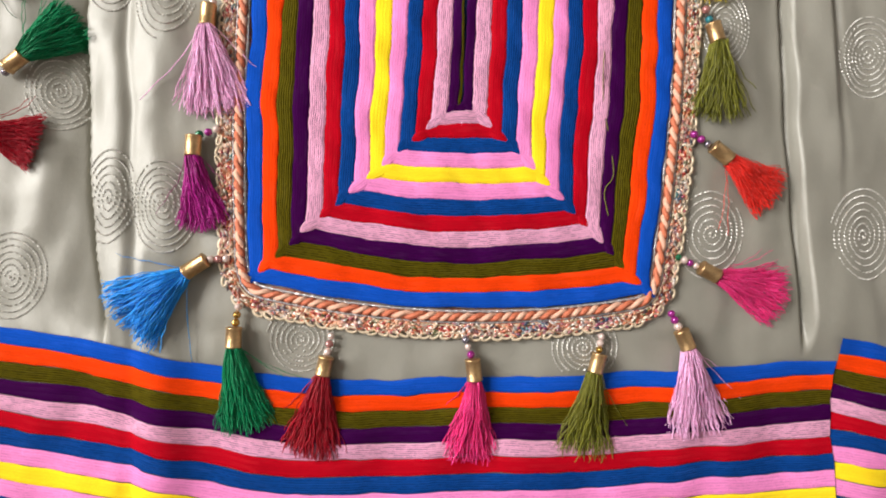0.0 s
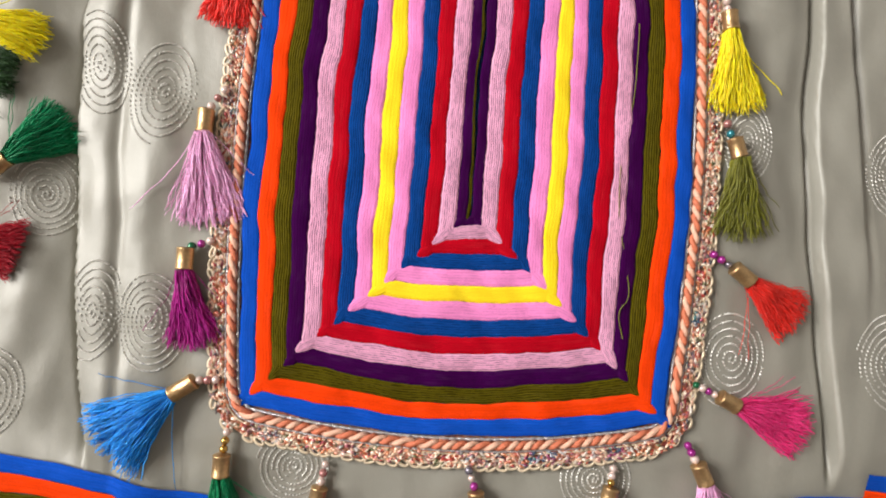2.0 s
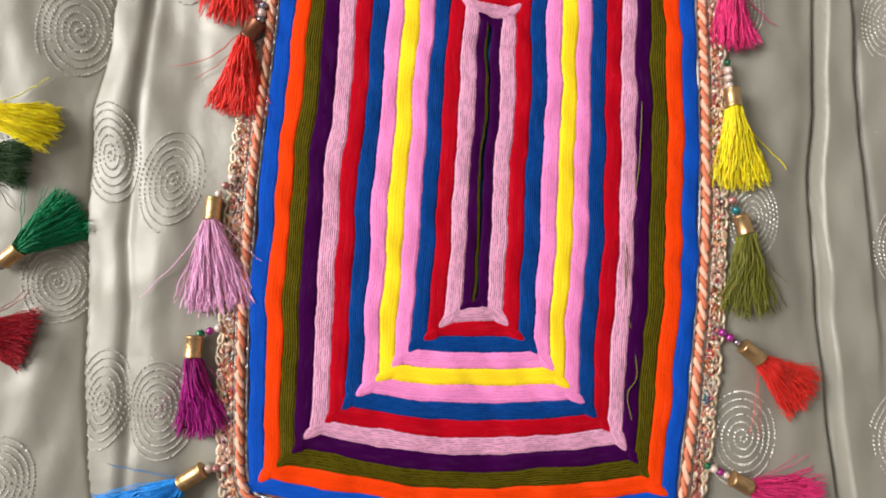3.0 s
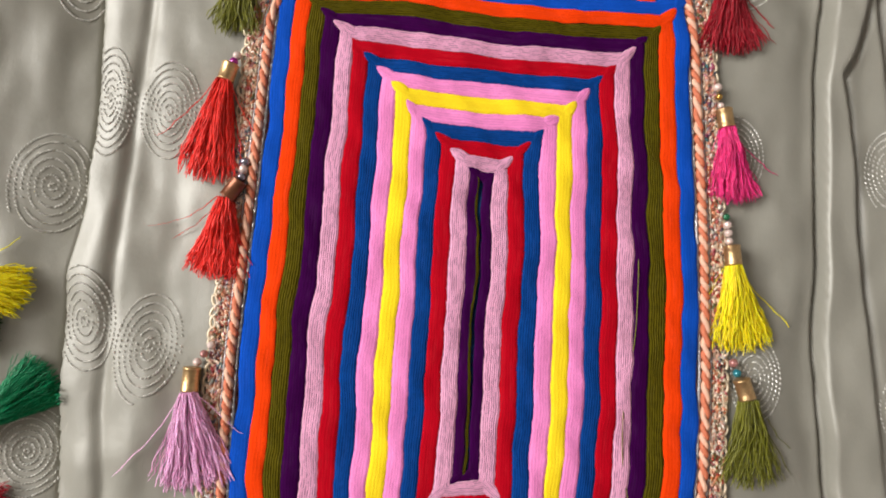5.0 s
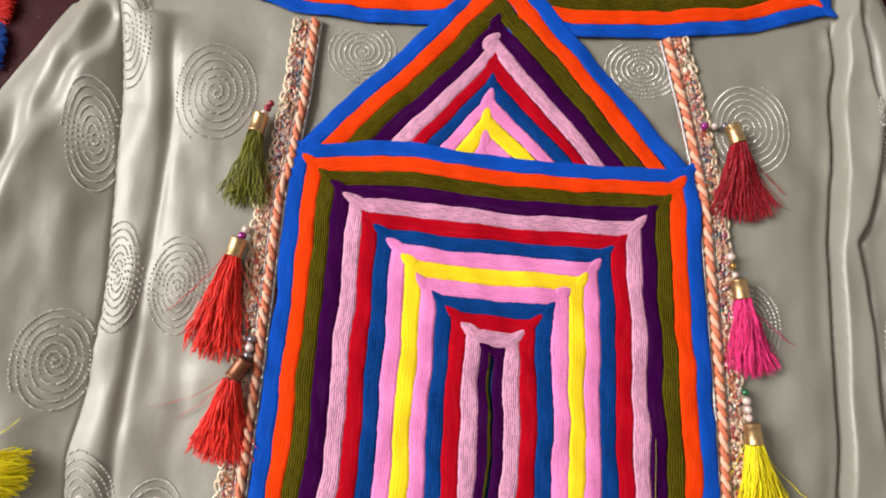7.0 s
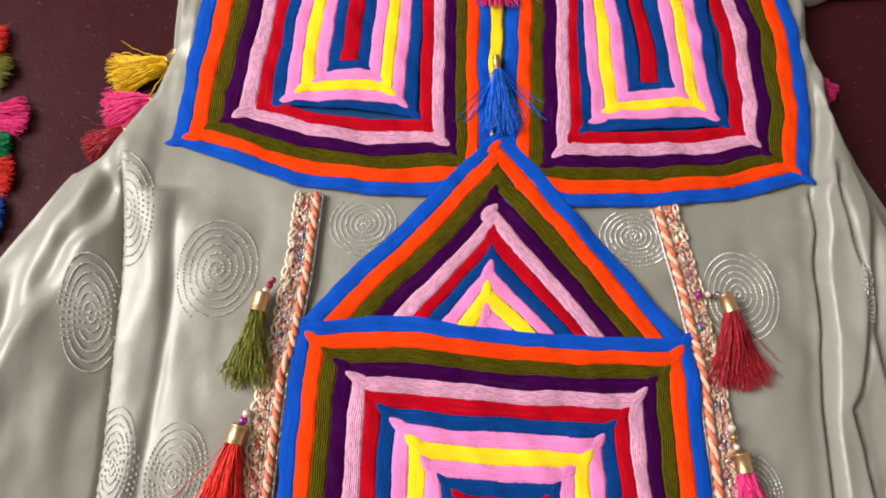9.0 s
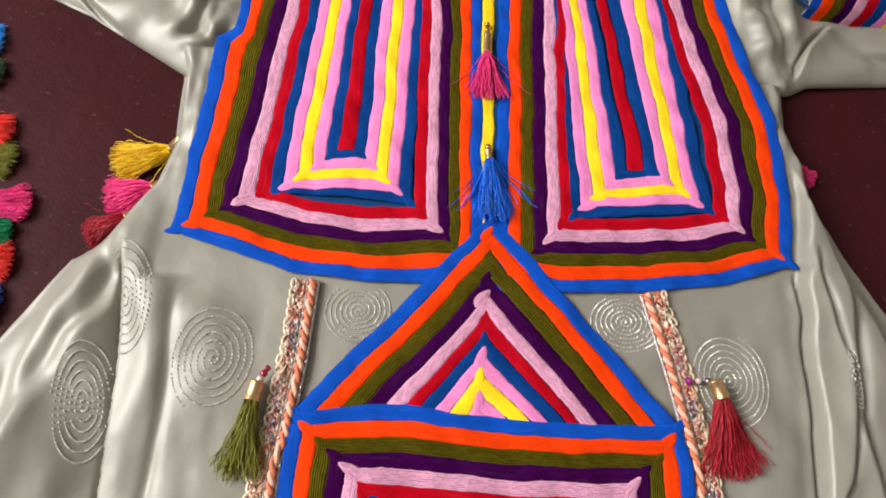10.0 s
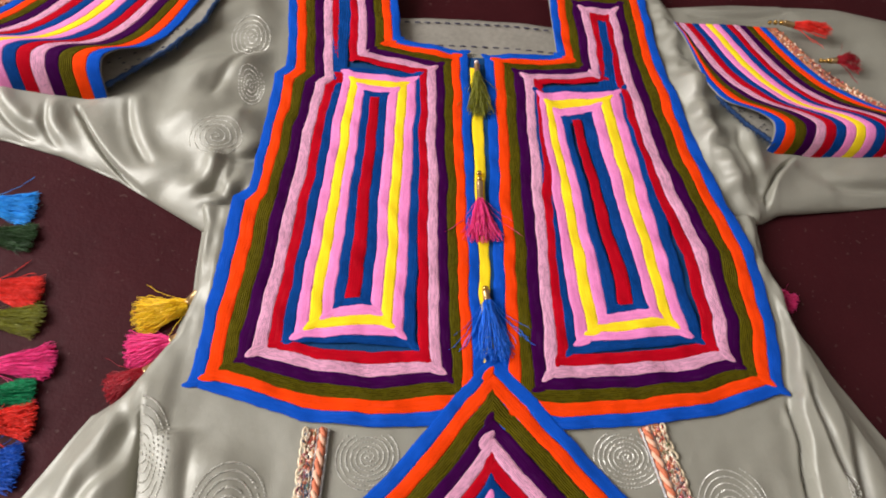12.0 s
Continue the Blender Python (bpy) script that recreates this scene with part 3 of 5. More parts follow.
def corner_loop(corner, inward, size, base, thick, verts, faces, uvs, zf, aim=None):
    """The rounded loop of thread where a band turns; it rides over the band outside it."""
    d = np.asarray(corner, float) - np.asarray(inward, float)
    d = d / max(1e-6, np.linalg.norm(d))
    if aim is not None:
        d = d + np.asarray(aim, float)
        d = d / np.linalg.norm(d)
    turn = random.uniform(-0.30, 0.30)
    d = np.array([d[0] * math.cos(turn) - d[1] * math.sin(turn), d[0] * math.sin(turn) + d[1] * math.cos(turn)])
    e = np.array([-d[1], d[0]])
    ln, w = 0.0082 * size * random.uniform(0.85, 1.15), 0.0036 * size ** 0.5 * random.uniform(0.9, 1.1)
    c = np.asarray(corner, float) - d * (ln * 0.70)
    s, n = len(verts), 14
    for rho, up in ((1.0, 0.25), (0.90, 0.62), (0.62, 0.92), (0.28, 1.0)):
        for k in range(n):
            f = 2 * math.pi * k / n
            a, b = ln * rho * math.cos(f), w * rho * math.sin(f) * (1.0 - 0.30 * math.cos(f))
            x, y = sag_xy(*(c + d * a + e * b))
            verts.append((float(x), float(y), float(zf(x, y)) + base + thick * (0.36 + 0.50 * up)))
            uvs.append((a, 0.5 + b / 0.009))
    for q in range(3):
        for k in range(n):
            faces.append((s + q * n + k, s + q * n + (k + 1) % n, s + (q + 1) * n + (k + 1) % n, s + (q + 1) * n + k))
    faces.append(tuple(s + 3 * n + k for k in range(n)))


def flat(x, y):
    """The gentle rise and fall of the stiff embroidered panels."""
    return 0.0016 + 0.0012 * wob(x * 0.8, y, 105, 6) + 0.0009 * wob(x, y * 0.6, 190, 2) - 0.0009


def dense(p, q, step=0.0032):
    p, q = np.asarray(p, float), np.asarray(q, float)
    k = max(2, int(np.linalg.norm(q - p) / step) + 1)
    return k


def band(name, outer, inner, color, parent, closed, base=0.0, thick=0.0016, zf=flat, ear=0.0):
    """One band: outer and inner outlines with the same corners, mitred; ear pushes the outer corners out a little."""
    outer, inner = [np.array(p, float) for p in outer], [np.array(p, float) for p in inner]
    if ear:
        base += LIFT.get(color, 0.0)
    n = len(outer)

    def corner(k):
        """How sharply the outline turns at corner k."""
        a, b = outer[k] - outer[k - 1], outer[(k + 1) % n] - outer[k]
        return 1 - float(np.dot(a, b)) / max(1e-9, np.linalg.norm(a) * np.linalg.norm(b))
    verts, faces, uvs, u = [], [], [], random.uniform(0, 5)
    for k in range(n if closed else n - 1):
        a0, a1, b0, b1 = outer[k], outer[(k + 1) % n], inner[k], inner[(k + 1) % n]
        c = dense(a0, a1)
        t = np.linspace(0, 1, c)[:, None]
        u = strip_mesh(a0 + (a1 - a0) * t, b0 + (b1 - b0) * t, u, base, thick, verts, faces, uvs, zf)
    for k in range(n) if ear else ():
        if (closed or 0 < k < n - 1) and corner(k) > 0.5:
            corner_loop(outer[k] + (outer[k] - inner[k]) * 0.20, inner[k], LOOP_SIZE[color] * 1.05, base, thick, verts, faces, uvs, zf, (math.copysign(0.35, outer[k][0] - inner[k][0]), 0))
    ob = mesh_ob(name, verts, faces, YARN[color], None, color + " couched band", uvs)
    ob.parent = parent
    return ob


def inset(poly, pitch, d):
    """Move each edge of a counter-clockwise outline inwards by d times its own pitch."""
    n = len(poly)
    lines = []
    for k in range(n):
        p, q = np.array(poly[k], float), np.array(poly[(k + 1) % n], float)
        t = (q - p) / np.linalg.norm(q - p)
        nrm = np.array([-t[1], t[0]])
        lines.append((p + nrm * d * pitch[k], t))
    out = []
    for k in range(n):
        (p, t), (q, s) = lines[k - 1], lines[k]
        det = t[0] * s[1] - t[1] * s[0]
        if abs(det) < 0.08:
            nrm = np.array([-s[1], s[0]])
            out.append(np.array(poly[k], float) + nrm * d * (pitch[k - 1] + pitch[k]) / 2)
        else:
            w = q - p
            a = (w[0] * s[1] - w[1] * s[0]) / det
            out.append(p + t * a)
    return out


LOOP_SIZE = dict(lilac=1.0, yellow=0.9, pink=0.95, orange=0.9, red=0.85, navy=0.85, blue=0.8, purple=0.7, olive=0.7)
LIFT = dict(lilac=0.0004, yellow=0.0004, pink=0.0003, orange=0.0003, red=0.0002, navy=0.0001)
ORDER = ["blue", "orange", "olive", "purple", "lilac", "red", "navy", "pink", "yellow", "pink", "navy", "red", "lilac", "purple"]


def backing(name, outline, z0, z1, mat, label):
    """The stiff cloth under a group of bands."""
    bm = bmesh.new()
    f = bm.faces.new([bm.verts.new((*p, z1)) for p in outline])
    r = bmesh.ops.extrude_face_region(bm, geom=[f])
    bmesh.ops.translate(bm, vec=(0, 0, z0 - z1), verts=[g for g in r["geom"] if isinstance(g, bmesh.types.BMVert)])
    bmesh.ops.recalc_face_normals(bm, faces=bm.faces[:])
    ob = part(name, bm, mat, None, label)
    return under(ob)


BACKCLOTH = plain("navy_backing_cloth", (0.008, 0.05, 0.15), 0.9, 0, 700, 0.4, Specular_IOR_Level=0.1)

# ---- the long pocket panel ----
PK_W = curve([(-0.02, 0.1265), (0.0, 0.1275), (0.05, 0.1320), (0.11, 0.1355), (0.17, 0.1362), (0.25, 0.1335), (0.33, 0.1300), (0.41, 0.1265)])
PK_C = curve([(0.0, -0.0040), (0.15, -0.0010), (0.25, 0.0005), (0.41, 0.0)])
PK_RINGS = 13.75


def pocket_ring(r):
    """Outline of ring r of the pocket: four sides as polylines, counter-clockwise from the lower left."""
    k = 1 - r / PK_RINGS
    yb, yt = -0.0095 + r * 0.0087, 0.4035 - r * 0.0090
    sag = 0.0135 * max(0, 1 - r / 11.5)
    n = 64

    def side(y, s):
        return np.stack([PK_C(y) + s * PK_W(y) * k - 0.0035 * (1 - k) * (1 - y / 0.2) * 0.3, y], -1)
    s = np.linspace(-1, 1, n)
    xb = PK_C(yb) + s * PK_W(yb) * k
    bottom = np.stack([xb, yb - sag * (1 - s ** 2) + 0.0012 * s * (r / 13)], -1)
    xt = PK_C(yt) + s * PK_W(yt) * k
    top = np.stack([xt, yt + 0.0075 * np.exp(-((xt + 0.062) / 0.045) ** 2) * (1 - r / 16) - 0.001 * s], -1)
    right = side(np.linspace(bottom[-1, 1], top[-1, 1], 120), 1)
    left = side(np.linspace(top[0, 1], bottom[0, 1], 120), -1)
    right[0], right[-1], left[0], left[-1] = bottom[-1], top[-1], top[0], bottom[0]
    return [bottom, right, top[::-1], left]


def build_pocket():
    pocket = backing("pocket", [tuple(p) for sd in pocket_ring(0.15) for p in sd[:-1:8]], -0.0014, 0.0002, BACKCLOTH, "long pocket panel of concentric bands")
    for r, color in enumerate(ORDER):
        o, i = pocket_ring(r), pocket_ring(r + 1.0 if r < 13 else 13.62)
        verts, faces, uvs, u = [], [], [], random.uniform(0, 5)
        for a, b in zip(o, i):
            a, b = a.copy(), b.copy()
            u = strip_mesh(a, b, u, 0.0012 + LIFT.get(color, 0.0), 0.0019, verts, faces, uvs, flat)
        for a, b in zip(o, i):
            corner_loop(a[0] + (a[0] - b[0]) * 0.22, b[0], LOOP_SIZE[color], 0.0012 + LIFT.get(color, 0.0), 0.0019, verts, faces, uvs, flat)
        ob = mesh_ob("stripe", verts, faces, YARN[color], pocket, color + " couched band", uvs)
    # narrow slit of olive thread down the middle
    ys = np.linspace(0.105, 0.288, 40)
    cx = PK_C(ys) - 0.0012 + 0.0006 * np.sin(ys * 60)
    verts, faces, uvs = [], [], []
    strip_mesh(np.stack([cx - 0.0009, ys], -1), np.stack([cx + 0.0009, ys], -1), 0, 0.0018, 0.0010, verts, faces, uvs, flat)
    mesh_ob("slit_thread", verts, [f[::-1] for f in faces], YARN["olive"], pocket, "olive thread along the slit", uvs)


def build_triangle():
    apex = [0.546, 0.531, 0.5155, 0.4985, 0.485, 0.472, 0.4590, 0.446, 0.433, 0.4185, 0.405]
    half = [0.1255, 0.1110, 0.0975, 0.0840, 0.0715, 0.0590, 0.0490, 0.0385, 0.0275, 0.0135, 0.001]
    c = -0.002
    tri = backing("triangle_panel", [(-0.122, 0.400), (0.122, 0.398), (0.002, 0.540)], -0.0014, -0.0004, BACKCLOTH, "pointed panel of chevron bands")
    for k, color in enumerate(["blue", "orange", "olive", "purple", "lilac", "red", "navy", "pink", "yellow", "pink"]):
        ca, cb = 0.003 - k * 0.0011, 0.003 - (k + 1) * 0.0011
        o = [(half[k] - 0.001, 0.402), (ca, apex[k]), (-half[k] - 0.0012, 0.4045)]
        i = [(half[k + 1] - 0.0006 + 0.0003, 0.402), (cb, apex[k + 1] + 0.0002), (-half[k + 1] - 0.0012, 0.4045)]
        ob = band("stripe", o, i, color, tri, False, 0.0006, 0.0017, ear=0.0010)


# ---- the two halves of the chest ----
CHEST_L = [(-0.218, 0.522), (-0.137, 0.497), (-0.088, 0.4925), (-0.0045, 0.4945), (-0.0050, 0.857), (-0.073, 0.873), (-0.079, 0.985), (-0.193, 0.985),
           (-0.181, 0.832), (-0.190, 0.822), (-0.198, 0.691), (-0.2095, 0.682)]
PITCH_L = [0.0088, 0.0088, 0.0088, 0.0083, 0.0068, 0.0083, 0.0085, 0.0089, 0.0089, 0.0096, 0.0096, 0.0097]
CHEST_R = [(0.0040, 0.4930), (0.0520, 0.4910), (0.112, 0.4925), (0.166, 0.4995), (0.224, 0.5160), (0.2325, 0.573), (0.2310, 0.640), (0.209, 0.735), (0.2005, 0.803),
           (0.192, 0.863), (0.191, 0.965), (0.086, 0.962), (0.085, 0.860), (0.0120, 0.8545)]
PITCH_R = [0.0091, 0.0091, 0.0091, 0.0091, 0.0104, 0.0104, 0.0104, 0.0102, 0.0094, 0.0088, 0.0085, 0.0082, 0.0066, 0.0092]


def eased(outline, name, r):
    """The step in the left side straightens out towards the inner bands."""
    out = list(outline)
    if name == "left":
        k = min(1.0, r / 3.0)
        out[3] = (out[3][0], out[3][1] + 0.006 * min(1.0, r / 3.0))
        for q, x in ((10, -0.2022), (11, -0.2035)):
            out[q] = (out[q][0] + (x - out[q][0]) * k, out[q][1])
    return out


def build_chest():
    for outline, pitch, name in ((CHEST_L, PITCH_L, "left"), (CHEST_R, PITCH_R, "right")):
        panel = backing("chest_panel", [tuple(p) for p in inset(outline, pitch, 0.15)], -0.0016, -0.0009, BACKCLOTH, "chest panel of concentric bands")
        for r in range(6):
            band("stripe", inset(eased(outline, name, r), pitch, r), inset(eased(outline, name, r + 1), pitch, r + 1.0), ORDER[r], panel, True, 0.0, 0.0017, ear=0.0014)
        # navy strap core, then the closed rectangle below it
        if name == "left":
            core = [(-0.1395, 0.826), (-0.1235, 0.826), (-0.1235, 0.93), (-0.1395, 0.93)]
            ring_a = [(-0.1480, 0.5590), (-0.0655, 0.5595), (-0.0565, 0.8215), (-0.1265, 0.8260)]
            ring_b = [(-0.1190, 0.5830), (-0.0905, 0.5855), (-0.0835, 0.7990), (-0.1050, 0.8000)]
            ring_o = [(-0.1575, 0.5555), (-0.0565, 0.5505), (-0.0505, 0.8280), (-0.1350, 0.8320)]
        else:
            core = [(0.1225, 0.812), (0.1445, 0.812), (0.1460, 0.910), (0.1315, 0.910)]
            ring_a = [(0.0680, 0.5555), (0.1580, 0.5620), (0.1400, 0.8120), (0.0600, 0.8060)]
            ring_b = [(0.0970, 0.5800), (0.1290, 0.5835), (0.1100, 0.7835), (0.0810, 0.7790)]
            ring_o = [(0.0585, 0.5450), (0.1680, 0.5560), (0.1500, 0.8210), (0.0520, 0.8130)]
        c0, c1, c2, c3 = (np.array(p) for p in core)
        t = np.linspace(0, 1, 24)[:, None]
        verts, faces, uvs = [], [], []
        strip_mesh(c1 + (c2 - c1) * t, c0 + (c3 - c0) * t, 0, 0.0003, 0.0016, verts, faces, uvs, flat)
        mesh_ob("stripe", verts, faces, YARN["navy"], panel, "navy couched band", uvs)

        def quad(r):
            return [np.array(p) + (np.array(q) - np.array(p)) * (r - 7) / 3 for p, q in zip(ring_a, ring_b)]
        for r in range(6, 11):
            band("stripe", ring_o if r == 6 else quad(r), quad(r + 1.0), ORDER[r], panel, True, 0.0002, 0.0015, ear=0.0016)
        q = quad(10.75)
        t = np.linspace(0, 1, 60)[:, None]
        verts, faces, uvs = [], [], []
        right, left = q[1] + (q[2] - q[1]) * t, q[0] + (q[3] - q[0]) * t
        mid = (right + left) / 2
        hw = (0.0058 - 0.0018 * t) * np.array([[1, 0]])
        strip_mesh(mid + hw, mid - hw, 0, 0.0009, 0.0015, verts, faces, uvs, flat)
        mesh_ob("stripe", verts, faces, YARN["red"], panel, "red couched band", uvs)
    # yellow band between the halves
    yy = np.linspace(0.520, 0.838, 90)
    cx = np.interp(yy, [0.52, 0.56, 0.70, 0.75, 0.84], [-0.001, -0.001, 0.0, 0.001, 0.0015])
    hw = np.interp(yy, [0.52, 0.6, 0.84], [0.0042, 0.0045, 0.0050])
    verts, faces, uvs = [], [], []
    strip_mesh(np.stack([cx + hw, yy], -1), np.stack([cx - hw, yy], -1), 0, -0.0004, 0.0016, verts, faces, uvs, flat)
    under(mesh_ob("placket_stripe", verts, faces, YARN["yellow"], None, "yellow couched band down the placket", uvs))
    backing("placket", [(-0.012, 0.50), (0.012, 0.50), (0.012, 0.852), (-0.012, 0.852)], -0.0014, -0.0002, BACKCLOTH, "narrow placket under the neck")


# ---- hem bands ----
HEM_TOP = curve([(-0.46, -0.020), (-0.36, -0.030), (-0.281, -0.0415), (-0.223, -0.050), (-0.178, -0.0585), (-0.129, -0.066), (-0.101, -0.0695), (-0.058, -0.0690),
                 (0.0, -0.066), (0.072, -0.0635), (0.146, -0.058), (0.25, -0.049)])
HEM_ORDER = ["blue", "orange", "olive", "purple", "lilac", "red", "navy", "pink", "yellow", "pink", "navy", "red", "lilac", "purple", "olive", "orange", "blue"]


def hem_z(x, y):
    return height(x, y)


def build_hem():
    for x0, x1, lift, dz in ((-0.447, 0.2495, 0.0, 0.0012), (0.2505, 0.432, 0.0150, 0.0)):
        xs = np.linspace(x0, x1, 150 if lift == 0 else 40)
        for k, color in enumerate(HEM_ORDER):
            y0 = (HEM_TOP(np.minimum(xs, 0.25)) - (xs > 0.25) * (xs - 0.25) * 0.15 + lift) - 0.0103 * k
            verts, faces, uvs = [], [], []
            strip_mesh(np.stack([xs, y0 - 0.0100], -1), np.stack([xs, y0], -1), random.uniform(0, 4), dz - 0.0006, 0.0017, verts, faces, uvs, hem_z)
            under(mesh_ob("hem_stripe", verts, faces, YARN[color], None, color + " couched band on the hem", uvs))


build_pocket()
build_triangle()
build_chest()
build_hem()


# ---- cuffs, each a flattened tube folded back on its sleeve ----
def build_cuffs():
    # rows from the fold upwards: dy, dx, z, spread of the bands
    specs = (
        (-1, -0.335, 0.0121, 0.785, [(0.0, -0.003, -0.008, 1.0), (0.002, 0.0, 0.010, 1.0), (0.009, 0.0, 0.025, 1.0), (0.019, 0.002, 0.033, 1.0), (0.032, 0.010, 0.029, 0.97),
                                     (0.050, 0.028, 0.014, 0.90), (0.072, 0.044, 0.011, 0.83), (0.11, 0.061, 0.012, 0.76), (0.17, 0.080, 0.012, 0.70)]),
        (1, 0.272, 0.0096, 0.742, [(0.0, 0.003, -0.004, 1.0), (0.002, 0.0, 0.010, 1.0), (0.008, 0.0, 0.021, 1.0), (0.017, 0.002, 0.027, 1.0), (0.030, 0.014, 0.025, 0.97),
                                   (0.050, 0.038, 0.016, 0.92), (0.080, 0.058, 0.012, 0.86), (0.115, 0.073, 0.012, 0.80), (0.158, 0.086, 0.012, 0.75)]),
    )
    for sgn, x0, step, y0, rows in specs:
        ts = np.linspace(0, 1, len(rows))
        tt = np.linspace(0, 1, 90)
        dy, dx, dz, sp = (np.interp(tt, ts, [r[c] for r in rows]) for c in range(4))
        k = np.ones(9) / 9
        dy, dx, dz, sp = (np.convolve(np.r_[[2 * a[0] - a[v] for v in (4, 3, 2, 1)], a, [2 * a[-1] - a[-v] for v in (2, 3, 4, 5)]], k, 'valid') for a in (dy, dx, dz, sp))
        n = len(HEM_ORDER)
        s = np.r_[np.arange(n + 1), n + 0.9, n + 1.8]
        X = x0 + sgn * step * s[None, :] * sp[:, None] - sgn * dx[:, None]
        if sgn > 0:
            # the mouth side tucks under towards the top
            tuck = 1 - 0.85 * smooth01(0.55, 1.0, tt)[:, None]
            X = np.where(s[None, :] < 4, X[:, 4:5] + (X - X[:, 4:5]) * tuck, X)
        Y = y0 + dy[:, None] + 0 * X + (0.0010 if sgn < 0 else -0.0002) * s[None, :]
        Z = dz[:, None] + 0 * X + 0.0016 * soft_noise(X, Y, 0.05, 0.05, 3)
        flip = slice(None, None, -1) if sgn < 0 else slice(None)
        cuff = under(solid_sheet("cuff", X[2:, flip], Y[2:, flip] + 0.0014, Z[2:, flip] - 0.0010, LINING, "folded cuff of couched bands with a grey lining", 0.0008))
        seg = np.r_[0, np.cumsum(np.hypot(np.diff(dy), np.diff(dz)))]
        for q, color in enumerate(HEM_ORDER + ["lace", "lace"]):
            verts, uvs = [], []
            for i in range(len(tt)):
                for j, a in enumerate(ACROSS):
                    px, py, pz = (M[i, q] + (M[i, q + 1] - M[i, q]) * a * 0.98 for M in (X, Y, Z))
                    verts.append((px + 0.0005 * float(wob(px, py, 200, 2)), py, pz + 0.0013 * PROFILE[j]))
                    uvs.append((seg[i], a))
            fc = grid_faces(len(tt), len(ACROSS))
            fc = fc if sgn > 0 else [f[::-1] for f in fc]
            if color == "lace":
                mesh_ob("braid", verts, fc, LACE, cuff, "rust and peach braid along the cuff")
            else:
                mesh_ob("stripe", verts, fc, YARN[color], cuff, color + " couched band", uvs)
        # knots and loops on the braid
        rng = random.Random(30 + sgn)
        kv, kf = [], []
        for _ in range(420):
            i, a = rng.randrange(20, 88), rng.uniform(0, 1.95)
            q = n + int(a)
            px, py, pz = (M[i, q] + (M[i, q + 1] - M[i, q]) * (a % 1) for M in (X, Y, Z))
            an, ln, w = rng.uniform(0, 3.14), rng.uniform(0.001, 0.0022), rng.uniform(0.0005, 0.001)
            c, d = math.cos(an), math.sin(an)
            b = len(kv)
            for u, v, h in ((-ln, 0, 0), (0, -w, 0), (ln, 0, 0), (0, w, 0), (0, 0, 0.0018)):
                kv.append((px + c * u - d * v, py + d * u + c * v, pz + 0.0012 + h))
            kf += [(b, b + 1, b + 4), (b + 1, b + 2, b + 4), (b + 2, b + 3, b + 4), (b + 3, b, b + 4)]
        tagged(mesh_ob("knotwork", kv, kf, KNOT, cuff, "mixed metallic thread knots", smooth=False), kind="stuff")
        # the lower layer that shows inside the mouth
        V = np.linspace(0, 1, 16)
        W = np.linspace(0, 1, 40)
        ly = y0 + 0.003 + (0.125 if sgn < 0 else 0.058) * W
        lx = x0 - sgn * np.interp(W, [0, 0.35, 0.7, 1], [0.0, 0.042, 0.072, 0.082] if sgn < 0 else [-0.004, 0.014, 0.030, 0.038])
        LX = lx[:, None] + sgn * 0.07 * V[None, :]
        LY = ly[:, None] + ((0.0024 + 0.0010 * np.abs(LX - lx[:, None]) / step) if sgn < 0 else 0 * LX)
        LZ = 0.0100 + 0 * LX + 0.0012 * soft_noise(LX, LY, 0.02, 0.02, 4)
        mesh_ob("cuff_lining", np.stack([LX, LY, LZ], -1).reshape(-1, 3), grid_faces(40, 16) if sgn > 0 else [f[::-1] for f in grid_faces(40, 16)], LINING, cuff,
                "stitched grey inside of the cuff")
        tube("frayed_edge", np.column_stack([LX[:, 0], LY[:, 0], LZ[:, 0] + 0.0008]), 0.0022 + 0.0006 * np.sin(np.arange(40) * 2.1), 6, FRAY, cuff, "frayed navy edge")
        fv, ff = [], []
        for _ in range(70):
            a = rng.uniform(0.02, 0.95)
            px, py, pz = (float(np.interp(a, W, q)) for q in (LX[:, 0], LY[:, 0], LZ[:, 0]))
            an, ln = rng.uniform(-1.9, -0.6) if sgn < 0 else rng.uniform(-2.6, -1.2), rng.uniform(0.003, 0.007)
            ex, ey, b = math.cos(an), math.sin(an), len(fv)
            for t, w, z in ((0.0, 0.0004, 0.0012), (0.5, 0.0003, 0.0020), (1.0, 0.0001, -0.0004)):
                for v in (-1, 1):
                    fv.append((px + ex * ln * t - ey * w * v, py + ey * ln * t + ex * w * v, pz + z))
                fv.append((px + ex * ln * t, py + ey * ln * t, pz + z + w))
            for t in (0, 3):
                ff += [(b + t, b + t + 3, b + t + 5, b + t + 2), (b + t + 2, b + t + 5, b + t + 4, b + t + 1)]
        tagged(mesh_ob("fringe", fv, ff, FRAY, cuff, "loose navy threads at the cuff mouth", smooth=False), kind="stuff")
        sv, sf = [], []
        for _ in range(26):
            a, bq = rng.uniform(0.10, 0.85), rng.uniform(0.08, 0.5)
            px, py = float(np.interp(a, W, lx)) + sgn * 0.07 * bq, float(np.interp(a, W, ly))
            b = len(sv)
            for u, v, h in ((-0.0022, 0, 0), (0, -0.0007, 0), (0.0022, 0, 0), (0, 0.0007, 0), (0, 0, 0.0009)):
                sv.append((px + u, py + v + u * 0.4, 0.0118 + h))
            sf += [(b, b + 1, b + 4), (b + 1, b + 2, b + 4), (b + 2, b + 3, b + 4), (b + 3, b, b + 4)]
        tagged(mesh_ob("stitching", sv, sf, DARKTHREAD, cuff, "dark stitches on the lining", smooth=False), kind="stuff")




